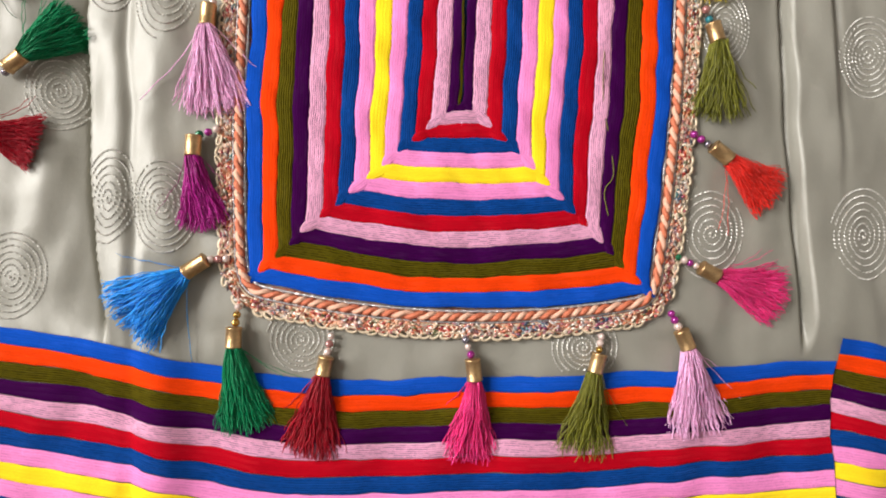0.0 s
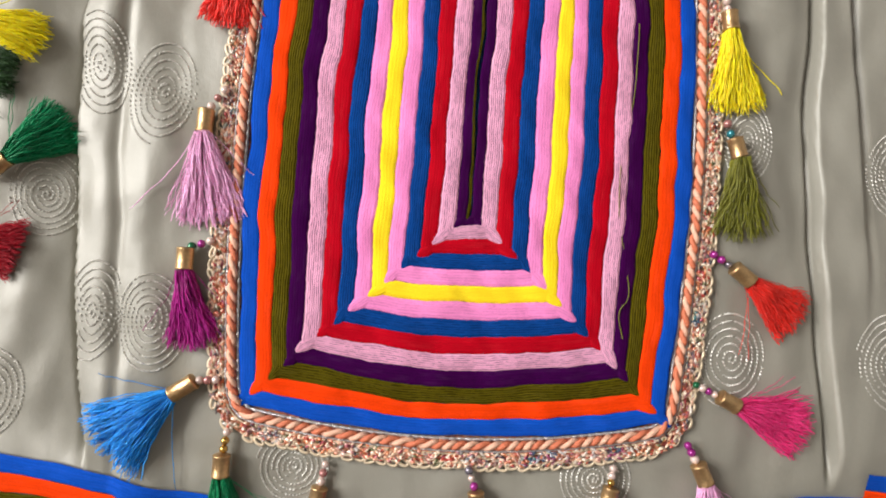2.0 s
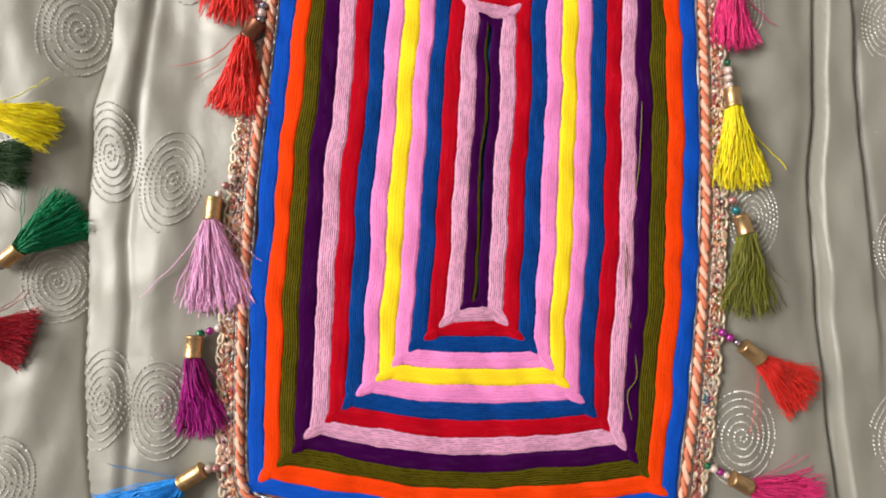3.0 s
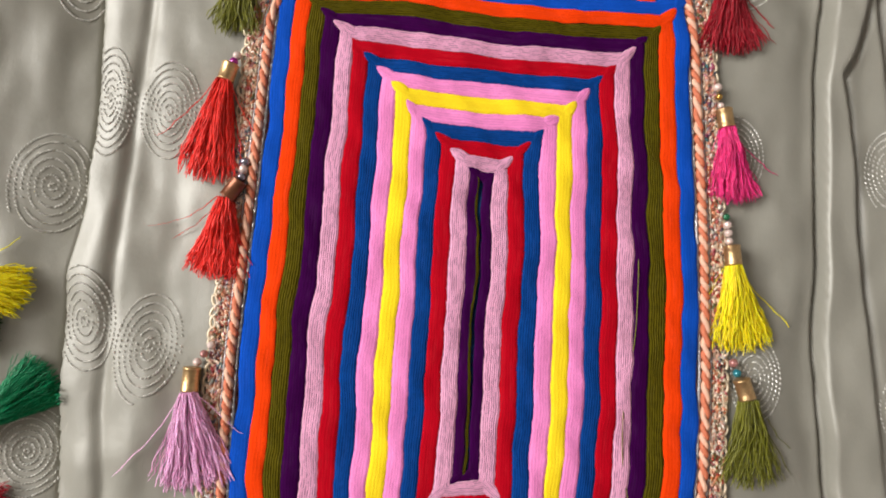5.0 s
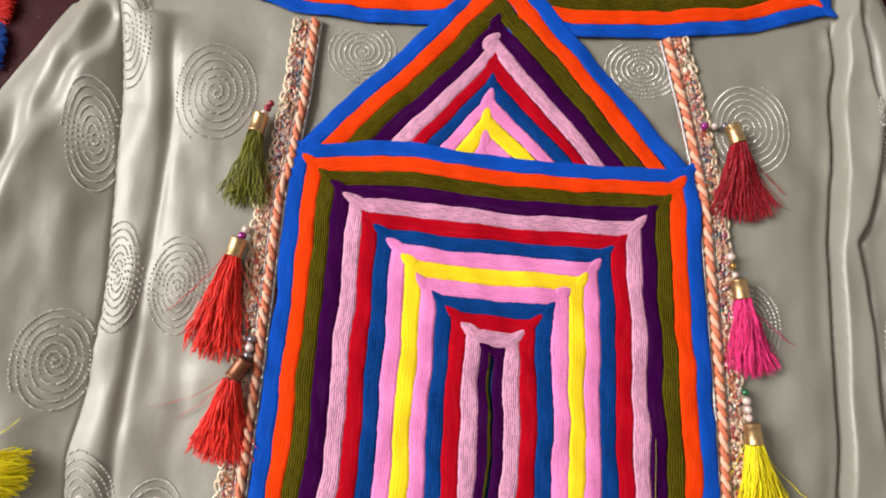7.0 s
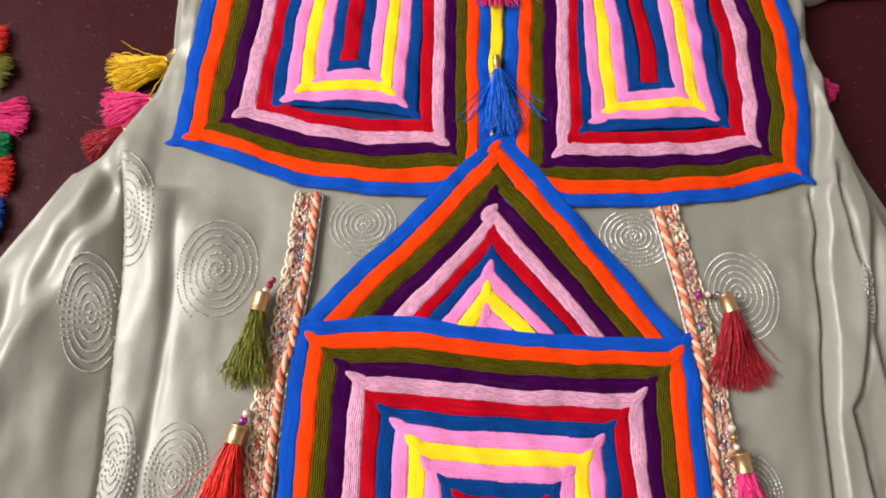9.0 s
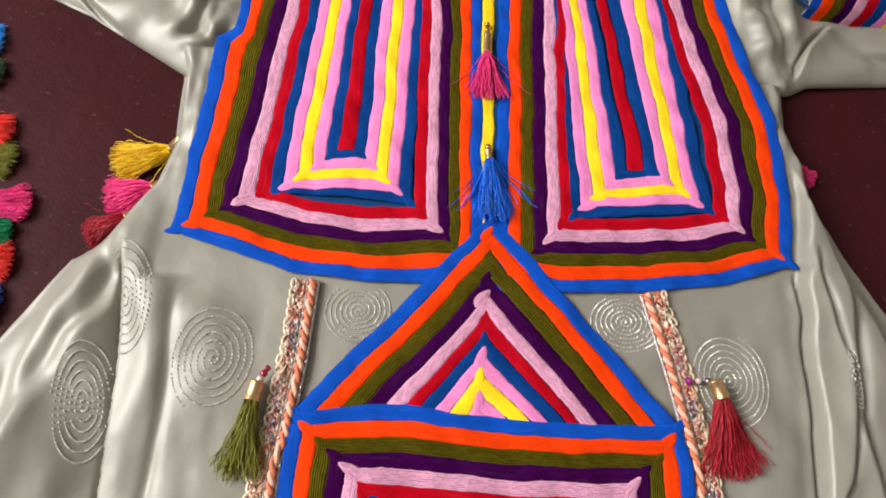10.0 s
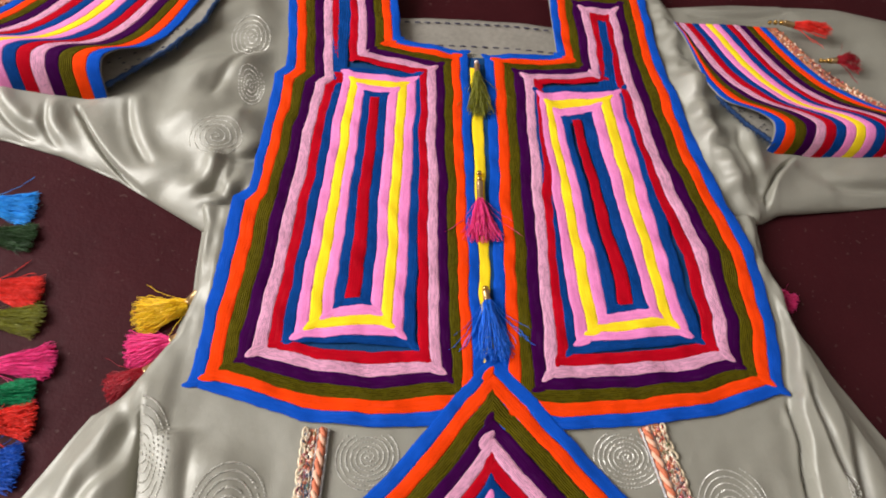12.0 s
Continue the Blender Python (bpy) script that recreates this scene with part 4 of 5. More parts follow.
# ---------------- swirls of silver stitching ----------------
def swirl(cx, cy, a, b, turns=6.0, seed=0, lean=0.0, zf=height, keep=None):
    rng = random.Random(seed)
    verts, faces = [], []
    ph = rng.uniform(0, 6.28)
    th = 0.9
    while th < turns * 2 * math.pi:
        r = th / (turns * 2 * math.pi)
        px = a * r * math.cos(th + ph)
        py = b * r * math.sin(th + ph)
        x, y = cx + px * math.cos(lean) - py * math.sin(lean), cy + px * math.sin(lean) + py * math.cos(lean)
        tx, ty = -a * math.sin(th + ph), b * math.cos(th + ph)
        tl = math.hypot(tx, ty)
        tx, ty = tx / tl, ty / tl
        rad = r * math.hypot(a * math.cos(th + ph), b * math.sin(th + ph))
        th += 0.0020 / max(rad, 0.0020)
        if rng.random() < 0.06 or (keep and not keep(x, y)):
            continue
        ln, w = rng.uniform(0.0010, 0.0015), rng.uniform(0.00050, 0.00072)
        k = rng.uniform(0.25, 0.55)
        dx, dy = tx * math.cos(k) - ty * math.sin(k), tx * math.sin(k) + ty * math.cos(k)
        z0 = float(zf(x, y)) - 0.0013
        s = len(verts)
        for u, v, h in ((-ln, 0, 0), (0, -w, 0.0002), (ln, 0, 0), (0, w, 0.0002), (0, 0, 0.0006)):
            verts.append((x + dx * u - dy * v, y + dy * u + dx * v, z0 + h))
        faces += [(s, s + 1, s + 4), (s + 1, s + 2, s + 4), (s + 2, s + 3, s + 4), (s + 3, s, s + 4)]
    return under(mesh_ob("swirl_embroidery", verts, faces, SILVER, None, "spiral of silvery running stitches", smooth=False))


def build_swirls():
    free = lambda x, y: abs(x) > 0.137 or y > 0.42 or y < -0.02
    above_hem = lambda x, y: y > float(HEM_TOP(min(x, 0.25))) + 0.002 and abs(x) < 0.5 and free(x, y)
    right_of_a = lambda x, y: x > float(FOLD_A(y)) + 0.002
    left_of_a = lambda x, y: x < float(FOLD_A(y)) - 0.002
    seeds = 1
    for cx, cy, a, b, keep in (
            (-0.229, 0.187, 0.019, 0.033, right_of_a), (-0.190, 0.173, 0.020, 0.033, None), (-0.220, 0.039, 0.018, 0.033, right_of_a),
            (-0.186, 0.036, 0.021, 0.031, None), (-0.260, 0.108, 0.022, 0.027, left_of_a), (-0.279, -0.012, 0.022, 0.028, above_hem),
            (0.166, 0.031, 0.025, 0.030, None), (0.268, 0.033, 0.024, 0.032, None), (0.269, 0.153, 0.021, 0.029, None), (0.172, 0.167, 0.017, 0.027, free),
            (-0.098, -0.046, 0.022, 0.022, above_hem), (0.083, -0.046, 0.023, 0.022, above_hem),
            (-0.259, 0.267, 0.023, 0.033, left_of_a), (-0.2565, 0.408, 0.018, 0.040, left_of_a), (-0.190, 0.314, 0.019, 0.031, None),
            (-0.226, 0.320, 0.015, 0.036, right_of_a), (-0.178, 0.437, 0.026, 0.034, None), (0.164, 0.433, 0.028, 0.033, None), (0.161, 0.306, 0.020, 0.026, None),
            (0.260, 0.300, 0.016, 0.028, None), (-0.240, 0.474, 0.020, 0.040, right_of_a), (-0.088, 0.472, 0.024, 0.022, lambda x, y: y < 0.487),
            (0.095, 0.471, 0.027, 0.022, lambda x, y: y < 0.487), (-0.300, 0.190, 0.022, 0.028, None), (0.249, 0.437, 0.007, 0.022, None)):
        seeds += 1
        swirl(cx, cy, a, b, random.Random(seeds).choice((6.5, 7.0, 7.5)), seeds, random.Random(seeds).uniform(-0.15, 0.15), height, keep)
    on_left = sleeve_top(-1)
    for cx, cy, a, b in ((-0.219, 0.869, 0.020, 0.030), (-0.212, 0.807, 0.012, 0.024), (-0.232, 0.742, 0.024, 0.022)):
        seeds += 1
        swirl(cx, cy, a, b, 5.0, seeds, 0.1, on_left, lambda x, y: x < -0.199)


build_swirls()


# ---------------- braid trim round the pocket ----------------
def resample(pts, step):
    pts = np.asarray(pts, float)
    d = np.r_[0, np.cumsum(np.linalg.norm(np.diff(pts, axis=0), axis=1))]
    n = int(d[-1] / step)
    q = np.linspace(0, d[-1], n)
    return np.stack([np.interp(q, d, pts[:, 0]), np.interp(q, d, pts[:, 1])], -1), q


def trim_path():
    """Inner edge of the braid: down the left side, round the pocket, up the right side."""
    ring = pocket_ring(-0.06)
    left, bottom, right = ring[3], ring[0], ring[1]
    top_l = np.array([(-0.115, 0.492), (-0.1185, 0.437), (-0.1245, 0.385)])
    top_r = np.array([(0.1275, 0.385), (0.118, 0.437), (0.1055, 0.492)])
    pts = np.vstack([top_l, left[8:-3], bottom[1:-1], right[3:-8], top_r])
    p, _ = resample(pts, 0.002)
    k = np.ones(5) / 5
    pad = np.vstack([np.repeat(p[:1], 2, 0), p, np.repeat(p[-1:], 2, 0)])
    return np.stack([np.convolve(pad[:, 0], k, 'valid'), np.convolve(pad[:, 1], k, 'valid')], -1)


def offset_path(p, d):
    t = np.gradient(p, axis=0)
    t /= np.linalg.norm(t, axis=1)[:, None]
    return p + np.stack([t[:, 1], -t[:, 0]], -1) * d


def tube(name, P, rad, sides, mat, parent, label=""):
    """A tube along the 3D places P; rad may vary."""
    P = np.asarray(P, float)
    T = np.gradient(P, axis=0)
    T /= np.maximum(1e-9, np.linalg.norm(T, axis=1)[:, None])
    U = np.cross(T, np.array([0, 0, 1.0]) + 0 * T)
    U /= np.maximum(1e-9, np.linalg.norm(U, axis=1)[:, None])
    W = np.cross(U, T)
    a = np.arange(sides) * 2 * math.pi / sides
    rad = np.broadcast_to(rad, (len(P),))
    V = P[:, None, :] + rad[:, None, None] * (np.cos(a)[None, :, None] * U[:, None, :] + np.sin(a)[None, :, None] * W[:, None, :])
    n = len(P)
    faces = [(i * sides + j, i * sides + (j + 1) % sides, (i + 1) * sides + (j + 1) % sides, (i + 1) * sides + j) for i in range(n - 1) for j in range(sides)]
    faces += [tuple(range(sides))[::-1], tuple((n - 1) * sides + j for j in range(sides))]
    return mesh_ob(name, V.reshape(-1, 3), faces, mat, parent, label)


def torus_mesh(name, a, b, r, mat):
    verts, faces = [], []
    n, m = 12, 5
    for i in range(n):
        t = 2 * math.pi * i / n
        for j in range(m):
            f = 2 * math.pi * j / m
            verts.append(((a + r * math.cos(f)) * math.cos(t), (b + r * math.cos(f)) * math.sin(t), r * 0.8 * math.sin(f)))
    for i in range(n):
        for j in range(m):
            faces.append((i * m + j, ((i + 1) % n) * m + j, ((i + 1) % n) * m + (j + 1) % m, i * m + (j + 1) % m))
    me = bpy.data.meshes.new(name)
    me.from_pydata(verts, [], faces)
    me.polygons.foreach_set("use_smooth", np.ones(len(me.polygons), dtype=bool))
    me.materials.append(mat)
    return me


def build_trim():
    P = trim_path()
    fine, q = resample(P, 0.0008)
    # woven base
    A, B = offset_path(P, 0.0005), offset_path(P, 0.0165)
    verts, faces, uvs = [], [], []
    strip_mesh(A, B, 0, -0.0014, 0.0016, verts, faces, uvs, flat)
    base = under(mesh_ob("braid_trim", verts, faces, LACE, None, "rust and peach braid trim with looped edge", uvs))
    # fix facing so that the base looks up
    me = base.data
    if me.polygons[len(me.polygons) // 2].normal.z < 0:
        me.flip_normals()
    for off, r in ((0.0010, 0.0010), (0.0082, 0.0007), (0.0100, 0.0006)):
        c = offset_path(fine, off)[::2]
        z = 0.0010 + 0.0003 * np.sin(np.arange(len(c)) * 1.9)
        tube("piping", np.column_stack([c, z]), r * (1 + 0.25 * np.sin(np.arange(len(c)) * 2.3)), 5, PIPING if off < 0.009 else LOOP, base, "thin tinsel piping")
    c = offset_path(fine, 0.0046)
    nrm = offset_path(fine, 0.0056) - c
    nrm /= np.linalg.norm(nrm, axis=1)[:, None]
    wv = 2 * math.pi * q / 0.0125 + 1.6 * np.sin(q * 37) + 0.8 * np.sin(q * 141)
    for ph, mat in ((0, ROPE_A), (math.pi, ROPE_B)):
        pos = np.column_stack([c + nrm * (0.0014 * np.cos(wv + ph))[:, None], 0.0022 + 0.0012 * np.sin(wv + ph)])
        tube("cord", pos[::2], 0.0017 + 0.00015 * np.sin(q[::2] * 900), 6, mat, base, "twisted cord strand")
    # knots of mixed thread
    rng = random.Random(5)
    verts, faces = [], []
    total = len(fine)
    for k in range(5600):
        i = rng.randrange(4, total - 4)
        o = rng.uniform(0.0095, 0.0172)
        t = fine[i + 2] - fine[i - 2]
        t = t / np.linalg.norm(t)
        nn = np.array([t[1], -t[0]])
        p = fine[i] + nn * o
        ang = rng.uniform(-1.0, 1.0)
        d = np.array([t[0] * math.cos(ang) - t[1] * math.sin(ang), t[0] * math.sin(ang) + t[1] * math.cos(ang)])
        e = np.array([-d[1], d[0]])
        ln, w, h = rng.uniform(0.0013, 0.0028), rng.uniform(0.0006, 0.0011), rng.uniform(0.0006, 0.0020)
        s = len(verts)
        z = 0.0004 + rng.uniform(0, 0.0012)
        for u, v, hh in ((-ln, 0, 0), (0, -w, 0.0), (ln, 0, 0), (0, w, 0.0), (-ln * .4, 0, h), (ln * .4, 0, h)):
            xy = p + d * u + e * v
            verts.append((xy[0], xy[1], z + hh))
        faces += [(s, s + 1, s + 4), (s + 1, s + 5, s + 4), (s + 1, s + 2, s + 5), (s + 2, s + 3, s + 5), (s + 3, s + 4, s + 5), (s + 3, s, s + 4)]
    tagged(mesh_ob("knotwork", verts, faces, KNOT, base, "mixed metallic thread knots"), kind="stuff")
    # loops along the outer edge
    ring = torus_mesh("edge_loop", 0.0032, 0.0016, 0.0010, LOOP)
    step = int(0.0068 / 0.0008)
    for i in range(4, total - 4, step):
        t = fine[i + 3] - fine[i - 3]
        t = t / np.linalg.norm(t)
        p = fine[i] + np.array([t[1], -t[0]]) * (0.0172 + rng.uniform(-0.0008, 0.0008))
        ob = new("edge_loop", ring)
        ob.parent = base
        ob.matrix_basis = Matrix.Translation((p[0], p[1], 0.0008 + rng.uniform(0, 0.0006))) @ Matrix.Rotation(math.atan2(t[1], t[0]) + rng.uniform(-0.5, 0.5), 4, 'Z') @ Matrix.Rotation(rng.uniform(-0.3, 0.3), 4, 'X')


build_trim()
build_cuffs()


# ---------------- tassels ----------------
def uv_ball(r, nu=10, nv=7):
    bm = bmesh.new()
    bmesh.ops.create_uvsphere(bm, u_segments=nu, v_segments=nv, radius=r)
    for f in bm.faces:
        f.smooth = True
    return bm


def cap_bm(length, r):
    """A short metal tube with rolled rims, along +x from 0."""
    bm = bmesh.new()
    prof = [(0.0, r * 0.45), (0.0, r * 0.90), (0.0004, r * 1.0), (0.0010, r * 1.03), (0.0016, r * 0.97), (length - 0.0016, r * 0.97), (length - 0.0010, r * 1.03),
            (length - 0.0003, r * 1.02), (length, r * 0.92), (length - 0.002, r * 0.82)]
    n = 18
    rings = [[bm.verts.new((x, rr * math.cos(2 * math.pi * k / n), rr * math.sin(2 * math.pi * k / n))) for k in range(n)] for x, rr in prof]
    for a, b in zip(rings, rings[1:]):
        for k in range(n):
            f = bm.faces.new((a[k], a[(k + 1) % n], b[(k + 1) % n], b[k]))
            f.smooth = True
    bm.faces.new(rings[0][::-1])
    bmesh.ops.recalc_face_normals(bm, faces=bm.faces[:])
    return bm


def tassel(label, color, attach, top, bot, tip, half, beads, strands=200, ground=height, capmat=None, lift=0.0, stray=2, seed=1, loose=1.0, capr=0.0050):
    """A bead string, a metal cap and a skirt of threads lying on the cloth. Places are (x, y)."""
    rng = random.Random(seed)
    attach, top, bot, tip = (np.array(p, float) for p in (attach, top, bot, tip))
    r = capr

    def z_at(p):
        return float(ground(p[0], p[1])) + lift
    th = thing("tassel", label, "tassel", "tassels on the dress", (*top, z_at(top)))
    inv = Matrix.Translation((-top[0], -top[1], -z_at(top)))

    def hang(ob):
        ob.parent = th
        ob.matrix_parent_inverse = inv
        return ob
    if beads:
        n = len(beads)
        for k, kind in enumerate(beads):
            p = attach + (top - attach) * ((k + 0.5) / n)
            rb = min(0.0026, 0.62 * np.linalg.norm(top - attach) / n) * rng.uniform(0.82, 1.08)
            ob = hang(part("bead", uv_ball(rb), BEAD[kind], None, kind + " glass bead"))
            ob.location = (p[0], p[1], z_at(p) + rb + 0.0004)
    ax = bot - top
    length = max(0.006, np.linalg.norm(ax))
    ob = hang(part("cap", cap_bm(length, r), capmat or GOLD, None, "brushed metal cap"))
    zc0, zc1 = z_at(top) + r, z_at(bot) + r * 0.95
    ob.matrix_basis = Matrix.Translation((top[0], top[1], zc0)) @ Matrix.Rotation(math.atan2(ax[1], ax[0]), 4, 'Z')
    main = tip - bot
    L = np.linalg.norm(main)
    d = main / L
    e = np.array([-d[1], d[0]])
    verts, faces = [], []
    segs = 12
    for k in range(strands + stray):
        wild = k >= strands
        w = rng.uniform(-1, 1)
        w = math.copysign(abs(w) ** 0.85, w)
        if wild:
            w = rng.choice((-1, 1)) * rng.uniform(1.1, 1.45)
        ln = L * (rng.uniform(0.84, 1.06) if not wild else rng.uniform(0.5, 1.0)) * (1 - 0.10 * min(abs(w), 1.0) ** 2)
        z0 = rng.uniform(-0.8, 0.8) * r
        y0 = max(-1, min(1, w)) * r * 0.75
        layer = rng.random()
        bend = rng.uniform(-1, 1) * 0.004 * loose + (w * 0.010 if wild else 0)
        a1, a2, kink = rng.uniform(0, 6.28), rng.uniform(0, 6.28), rng.uniform(16, 30)
        pts = []
        for s in range(segs + 1):
            t = s / segs
            lat = y0 + (w * half - y0) * t ** 0.9 + bend * t * t + (0.0008 * loose * math.sin(7 * t + a1) + 0.00085 * math.sin(kink * t + a2)) * t
            p = bot + d * (ln * t) + e * lat
            g = z_at(p)
            body = (1 - (min(abs(w), 1.0)) ** 2) ** 0.5
            zz = g + 0.0005 + (r * 0.95 + z0) * (1 - t) ** 1.5 + body * (0.0015 + 0.0065 * layer) * min(1, t * 3) * (1 - 0.35 * t) + 0.0005 * math.sin(9 * t + a2) + 0.0003 * math.sin(24 * t + a1)
            pts.append((p[0], p[1], zz))
        rad = rng.uniform(0.00026, 0.00044)
        b = len(verts)
        for s, (x, y, z) in enumerate(pts):
            rr = rad * (1.0 if s < segs else 0.7)
            for q in range(3):
                f = 2 * math.pi * q / 3 + a1
                verts.append((x + e[0] * rr * math.cos(f), y + e[1] * rr * math.cos(f), z + rr * math.sin(f)))
        for s in range(segs):
            for q in range(3):
                faces.append((b + s * 3 + q, b + s * 3 + (q + 1) % 3, b + (s + 1) * 3 + (q + 1) % 3, b + (s + 1) * 3 + q))
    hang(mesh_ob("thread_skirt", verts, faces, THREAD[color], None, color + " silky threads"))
    return th


def on_trim(x, y):
    """The braid stands a little above the cloth."""
    return np.maximum(height(x, y), np.where(np.abs(np.abs(np.asarray(x)) - 0.145) < 0.012, 0.001, -0.02))


def on_floor(x, y):
    return FLOOR + 0 * np.asarray(x, float)


def on_top(x, y):
    return 0.0018 + 0 * np.asarray(x, float)


def on_sleeve(x, y):
    return 0.010 + 0 * np.asarray(x, float)


def build_tassels():
    P, R = "pearl", "rose"
    rows = [
        # label, thread, attach, cap top, cap end, tip, half width, beads
        ("light pink thread tassel with gold cap and pearl beads", "pink", (-.151, .178), (-.1625, .163), (-.1630, .149), (-.156, .094), .020, (P, R, P)),
        ("plum thread tassel with gold cap, green and magenta beads", "plum", (-.152, .0855), (-.168, .080), (-.168, .067), (-.159, .022), .0120, (P, "magenta", "green")),
        ("sky blue thread tassel with gold cap fanned over the skirt", "blue", (-.143, .004), (-.157, .003), (-.170, -.006), (-.208, -.037), .0230, (P, R, P)),
        ("green thread tassel with gold cap and gold beads", "green", (-.1365, -.0235), (-.138, -.038), (-.138, -.051), (-.128, -.103), .0165, (P, "gold", "gold")),
        ("maroon thread tassel with gold cap and rose beads", "maroon", (-.0785, -.040), (-.081, -.055), (-.083, -.067), (-.089, -.118), .0165, (P, R, P)),
        ("hot pink thread tassel with gold cap and magenta bead", "hotpink", (.005, -.040), (.0105, -.054), (.0125, -.068), (.011, -.119), .0140, ("steel", P, "magenta")),
        ("olive thread tassel with gold cap and gold beads", "olive", (.0935, -.036), (.092, -.0485), (.089, -.061), (.0835, -.115), .0155, (P, P, "gold")),
        ("pale pink thread tassel with gold cap and rose beads", "pink", (.137, -.020), (.1435, -.032), (.149, -.044), (.1605, -.099), .0185, ("magenta", "magenta", P)),
        ("hot pink thread tassel with gold cap and green bead", "hotpink", (.140, .0155), (.1555, .0085), (.167, .003), (.214, -.010), .0170, ("green", P, "magenta", P)),
        ("bright red thread tassel with gold cap and purple beads", "red", (.148, .0960), (.1625, .0875), (.174, .0790), (.208, .0560), .0150, ("magenta", "magenta", "steel")),
        ("olive green thread tassel with gold cap and teal bead", "olive", (.155, .180), (.1605, .168), (.1645, .156), (.1670, .105), .0155, (R, "teal")),
        ("yellow thread tassel with gold cap and pearl beads", "yellow", (.1525, .268), (.1545, .248), (.1560, .236), (.1640, .185), .0160, ("green", P, P, P)),
        ("hot pink thread tassel with gold cap and pearl beads", "hotpink", (.1465, .350), (.1500, .333), (.1520, .321), (.1610, .276), .0130, (P, "gold", P)),
        ("red thread tassel with brown cap lying over the braid", "red", (-.141, .287), (-.143, .273), (-.150, .262), (-.1560, .215), .0160, ("steel", P, "steel")),
        ("red thread tassel with gold cap and magenta bead", "red", (-.150, .352), (-.1535, .344), (-.1562, .333), (-.1660, .274), .0150, (P, "magenta")),
        ("olive thread tassel with gold cap and red beads", "olive", (-.142, .433), (-.1475, .423), (-.1500, .411), (-.1555, .364), .0110, ("red", "red", P)),
        ("maroon thread tassel with gold cap and magenta beads", "maroon", (.130, .431), (.1495, .432), (.1535, .420), (.1575, .371), .0170, ("magenta", P, "steel")),
    ]
    for k, (label, col, at, top, bot, tip, half, beads) in enumerate(rows):
        tassel(label, col, at, top, bot, tip, half, beads, seed=k + 10, ground=on_trim, capmat=COPPER if "brown" in label else None,
               strands=130 if col == "olive" else 230, loose=2.2 if col == "olive" else 1.5)
    side = [
        ("green glitter thread tassel at the side of the skirt", "green", (-.290, .114), (-.287, .118), (-.277, .127), (-.247, .155), .0170, ("steel",)),
        ("maroon thread tassel at the side of the skirt", "maroon", (-.318, .074), (-.310, .075), (-.298, .077), (-.266, .072), .0170, ("steel",)),
        ("yellow thread tassel at the side of the skirt", "yellow", (-.326, .211), (-.318, .210), (-.306, .208), (-.264, .201), .0130, ("gold",)),
        ("dark green thread tassel at the side of the skirt", "darkgreen", (-.330, .182), (-.322, .182), (-.312, .181), (-.276, .178), .0140, ("steel",)),
    ]
    for k, (label, col, at, top, bot, tip, half, beads) in enumerate(side):
        tassel(label, col, at, top, bot, tip, half, beads, seed=k + 40, ground=height, strands=230)
    pl = [
        ("small olive tassel with silver cap on the placket", "olive", (.002, .845), (.0025, .838), (.0025, .828), (.0035, .774), .0100, ("pearl",)),
        ("small crimson tassel with gold cap on the placket", "hotpink", (-.001, .712), (-.001, .700), (-.0015, .682), (-.001, .640), .0130, ("gold", "gold")),
        ("bright blue frayed tassel on the placket", "royal", (-.001, .600), (-.001, .596), (.000, .588), (.0045, .540), .0130, ("gold",)),
    ]
    for k, (label, col, at, top, bot, tip, half, beads) in enumerate(pl):
        tassel(label, col, at, top, bot, tip, half, beads, seed=k + 60, ground=on_top, strands=120, stray=8 if k == 2 else 3, capr=0.0028, loose=1.4)
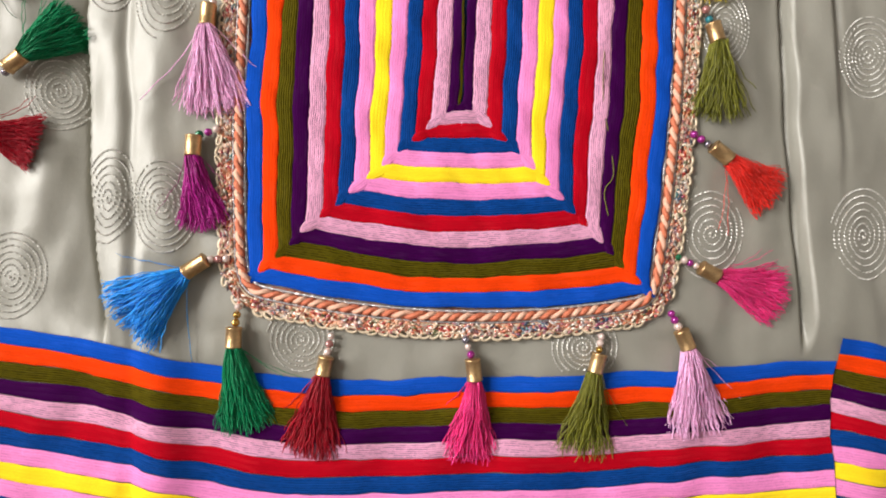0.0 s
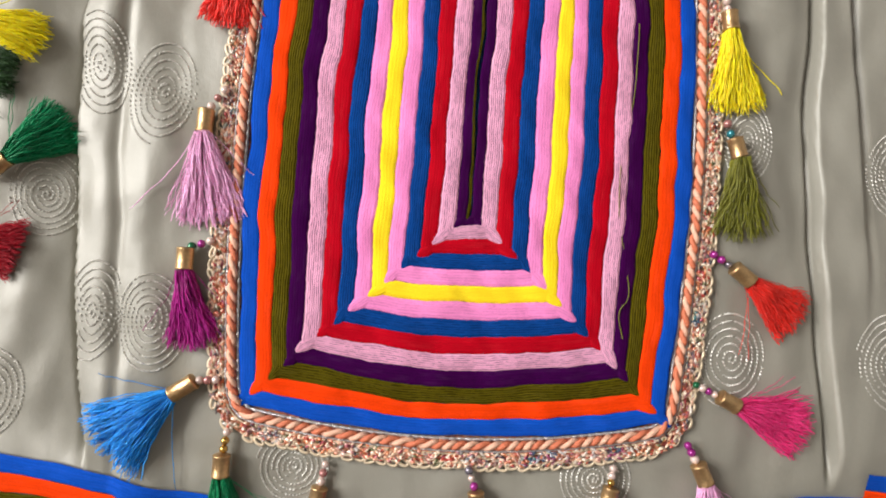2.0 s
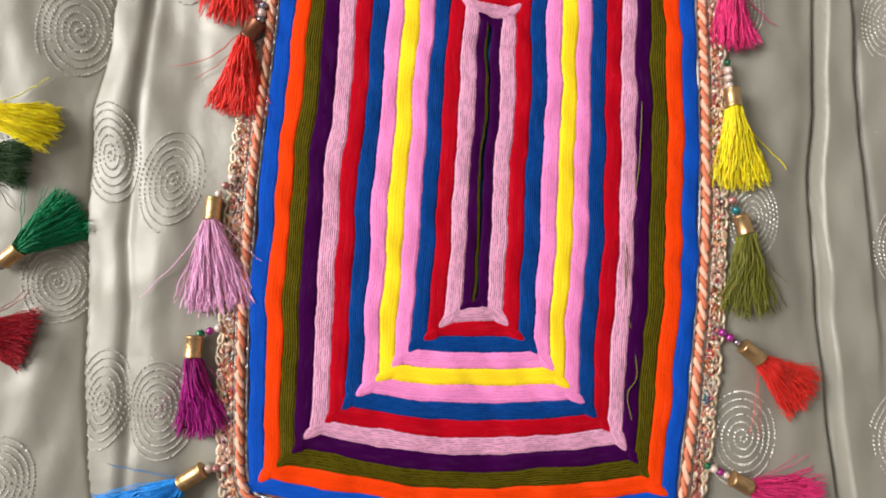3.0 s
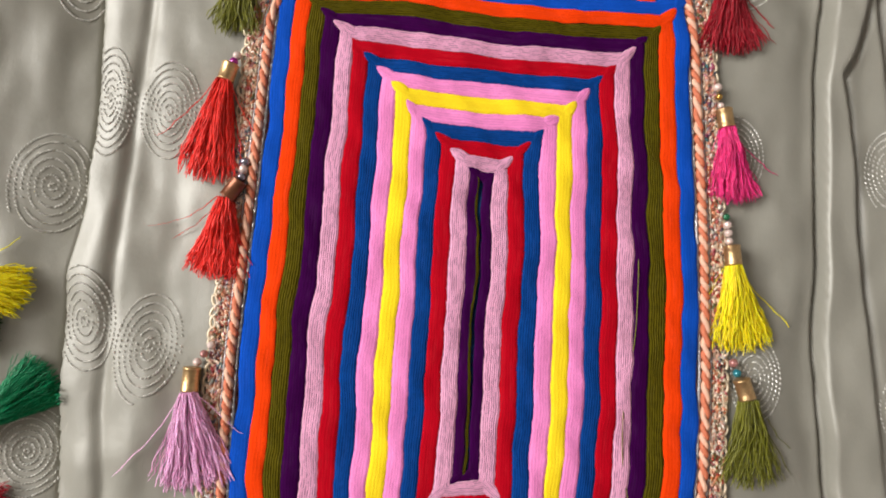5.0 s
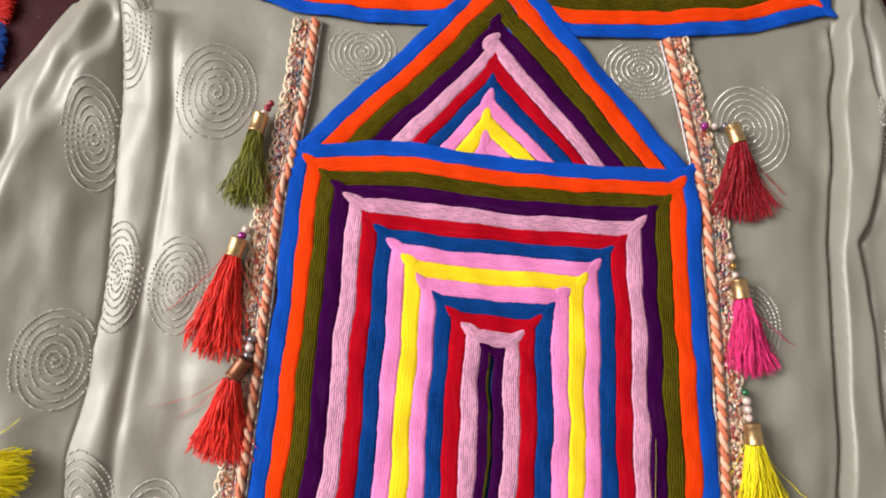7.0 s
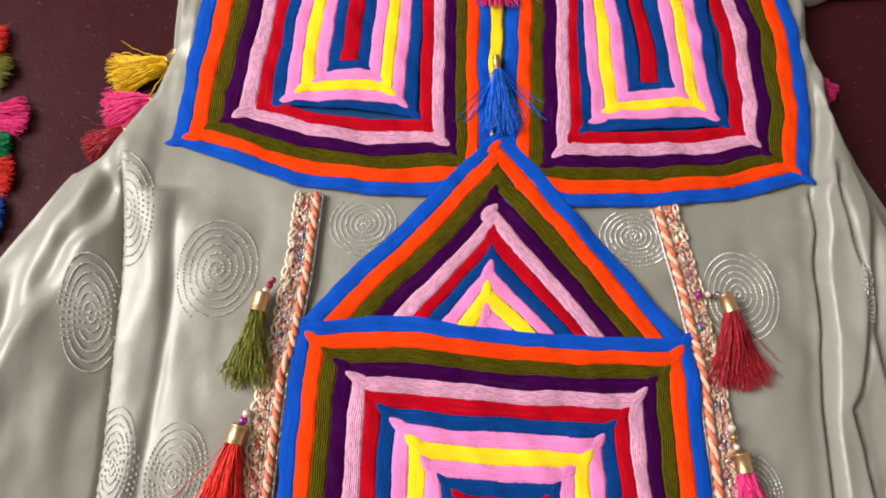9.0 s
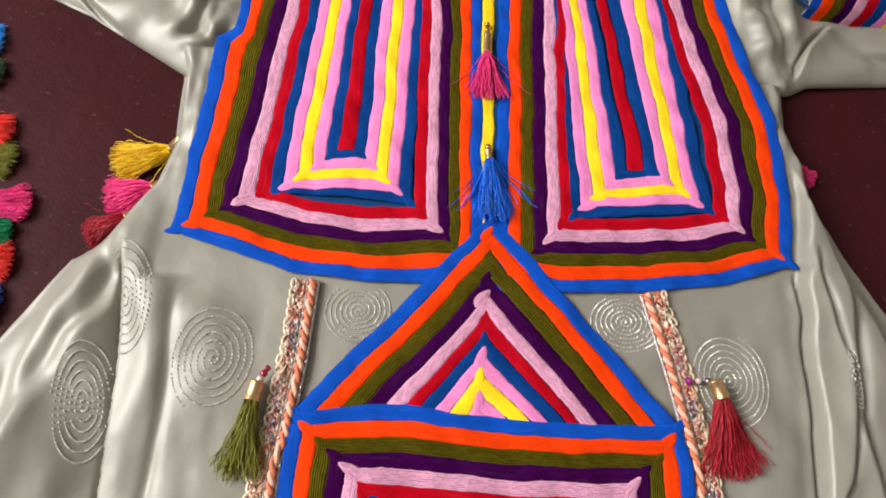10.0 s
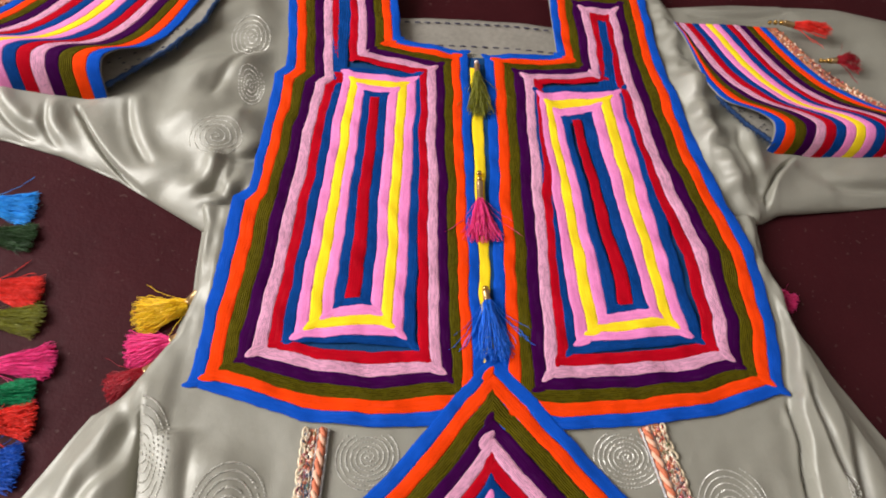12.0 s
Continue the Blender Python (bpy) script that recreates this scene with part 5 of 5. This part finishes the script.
    fl = [
        ("amber thread tassel from the side seam on the felt", "amber", (-0.225, 0.617), (-0.228, 0.600), (-0.235, 0.590), (-0.275, 0.579), .0150, ("steel", "pearl", "steel", "pearl")),
        ("hot pink thread tassel from the side seam on the felt", "hotpink", (-0.232, 0.567), (-0.235, 0.563), (-0.242, 0.559), (-0.275, 0.550), .0160, ("gold", "teal")),
        ("maroon thread tassel from the side seam on the felt", "maroon", (-0.246, 0.544), (-0.249, 0.540), (-0.256, 0.535), (-0.283, 0.522), .0100, ("gold",)),
        ("hot pink thread tassel half hidden by the skirt", "hotpink", (.246, 0.610), (.248, 0.608), (.252, 0.605), (.268, 0.596), .0070, ("gold",)),
        ("blue thread tassel lying on the felt", "blue", (-.432, 0.672), (-.424, 0.673), (-.411, 0.674), (-.366, 0.673), .0140, ("gold",)),
        ("dark green thread tassel lying on the felt", "darkgreen", (-.420, 0.644), (-.412, 0.645), (-.400, 0.645), (-.358, 0.644), .0120, ("gold",)),
        ("red thread tassel lying on the felt", "red", (-.402, 0.597), (-.396, 0.597), (-.384, 0.598), (-.340, 0.595), .0140, ("gold",)),
        ("olive thread tassel lying on the felt", "olive", (-.396, 0.572), (-.389, 0.572), (-.377, 0.572), (-.332, 0.573), .0120, ("gold",)),
        ("pink thread tassel with a gold cap lying on the felt", "hotpink", (-.375, 0.532), (-.368, 0.533), (-.356, 0.535), (-.314, 0.540), .0130, ("gold", "teal")),
        ("emerald thread tassel lying on the felt", "green", (-.374, 0.512), (-.367, 0.512), (-.356, 0.513), (-.322, 0.518), .0100, ("gold",)),
        ("scarlet thread tassel lying on the felt", "red", (-.370, 0.492), (-.362, 0.493), (-.351, 0.494), (-.316, 0.498), .0120, ("gold",)),
        ("deep blue thread tassel lying on the felt", "deepblue", (-.372, 0.462), (-.364, 0.462), (-.352, 0.463), (-.316, 0.465), .0150, ("gold",)),
    ]
    for k, (label, col, at, top, bot, tip, half, beads) in enumerate(fl):
        if "lying" in label:
            at, top, bot, tip = [(px - 0.011, py + 0.005) for px, py in (at, top, bot, tip)]
        tassel(label, col, at, top, bot, tip, half, beads, seed=k + 80, ground=on_floor, strands=220)
    cf = [
        ("red thread tassel with gold beads on the cuff trim", "red", (.312, .905), (.330, .905), (.340, .902), (.378, .897), .0090, ("gold", "gold", "gold")),
        ("maroon thread tassel with gold beads on the cuff trim", "maroon", (.352, .852), (.364, .852), (.370, .853), (.394, .853), .0120, ("gold", "gold", "gold")),
    ]
    for k, (label, col, at, top, bot, tip, half, beads) in enumerate(cf):
        tassel(label, col, at, top, bot, tip, half, beads, seed=k + 100, ground=on_sleeve, strands=130, capr=0.003)


build_tassels()


def build_loose_thread():
    """A fallen length of olive thread lying on the pocket."""
    pts = np.array([(.098, .245), (.098, .225), (.097, .186), (.090, .157), (.089, .116), (.096, .085), (.099, .065), (.091, .056), (.096, .038)])
    q = np.linspace(0, len(pts) - 1, 90)
    k = np.ones(9) / 9
    x, y = np.interp(q, range(len(pts)), pts[:, 0]), np.interp(q, range(len(pts)), pts[:, 1])
    x, y = (np.convolve(np.r_[[a[0]] * 4, a, [a[-1]] * 4], k, 'valid') for a in (x, y))
    ob = tube("loose_thread", np.column_stack([x, y, 0.0036 + 0.0006 * np.sin(q * 2.1)]), 0.00028, 5, THREAD["olive"], None)
    tagged(ob, "fallen curl of olive thread lying on the pocket", "thread")


build_loose_thread()
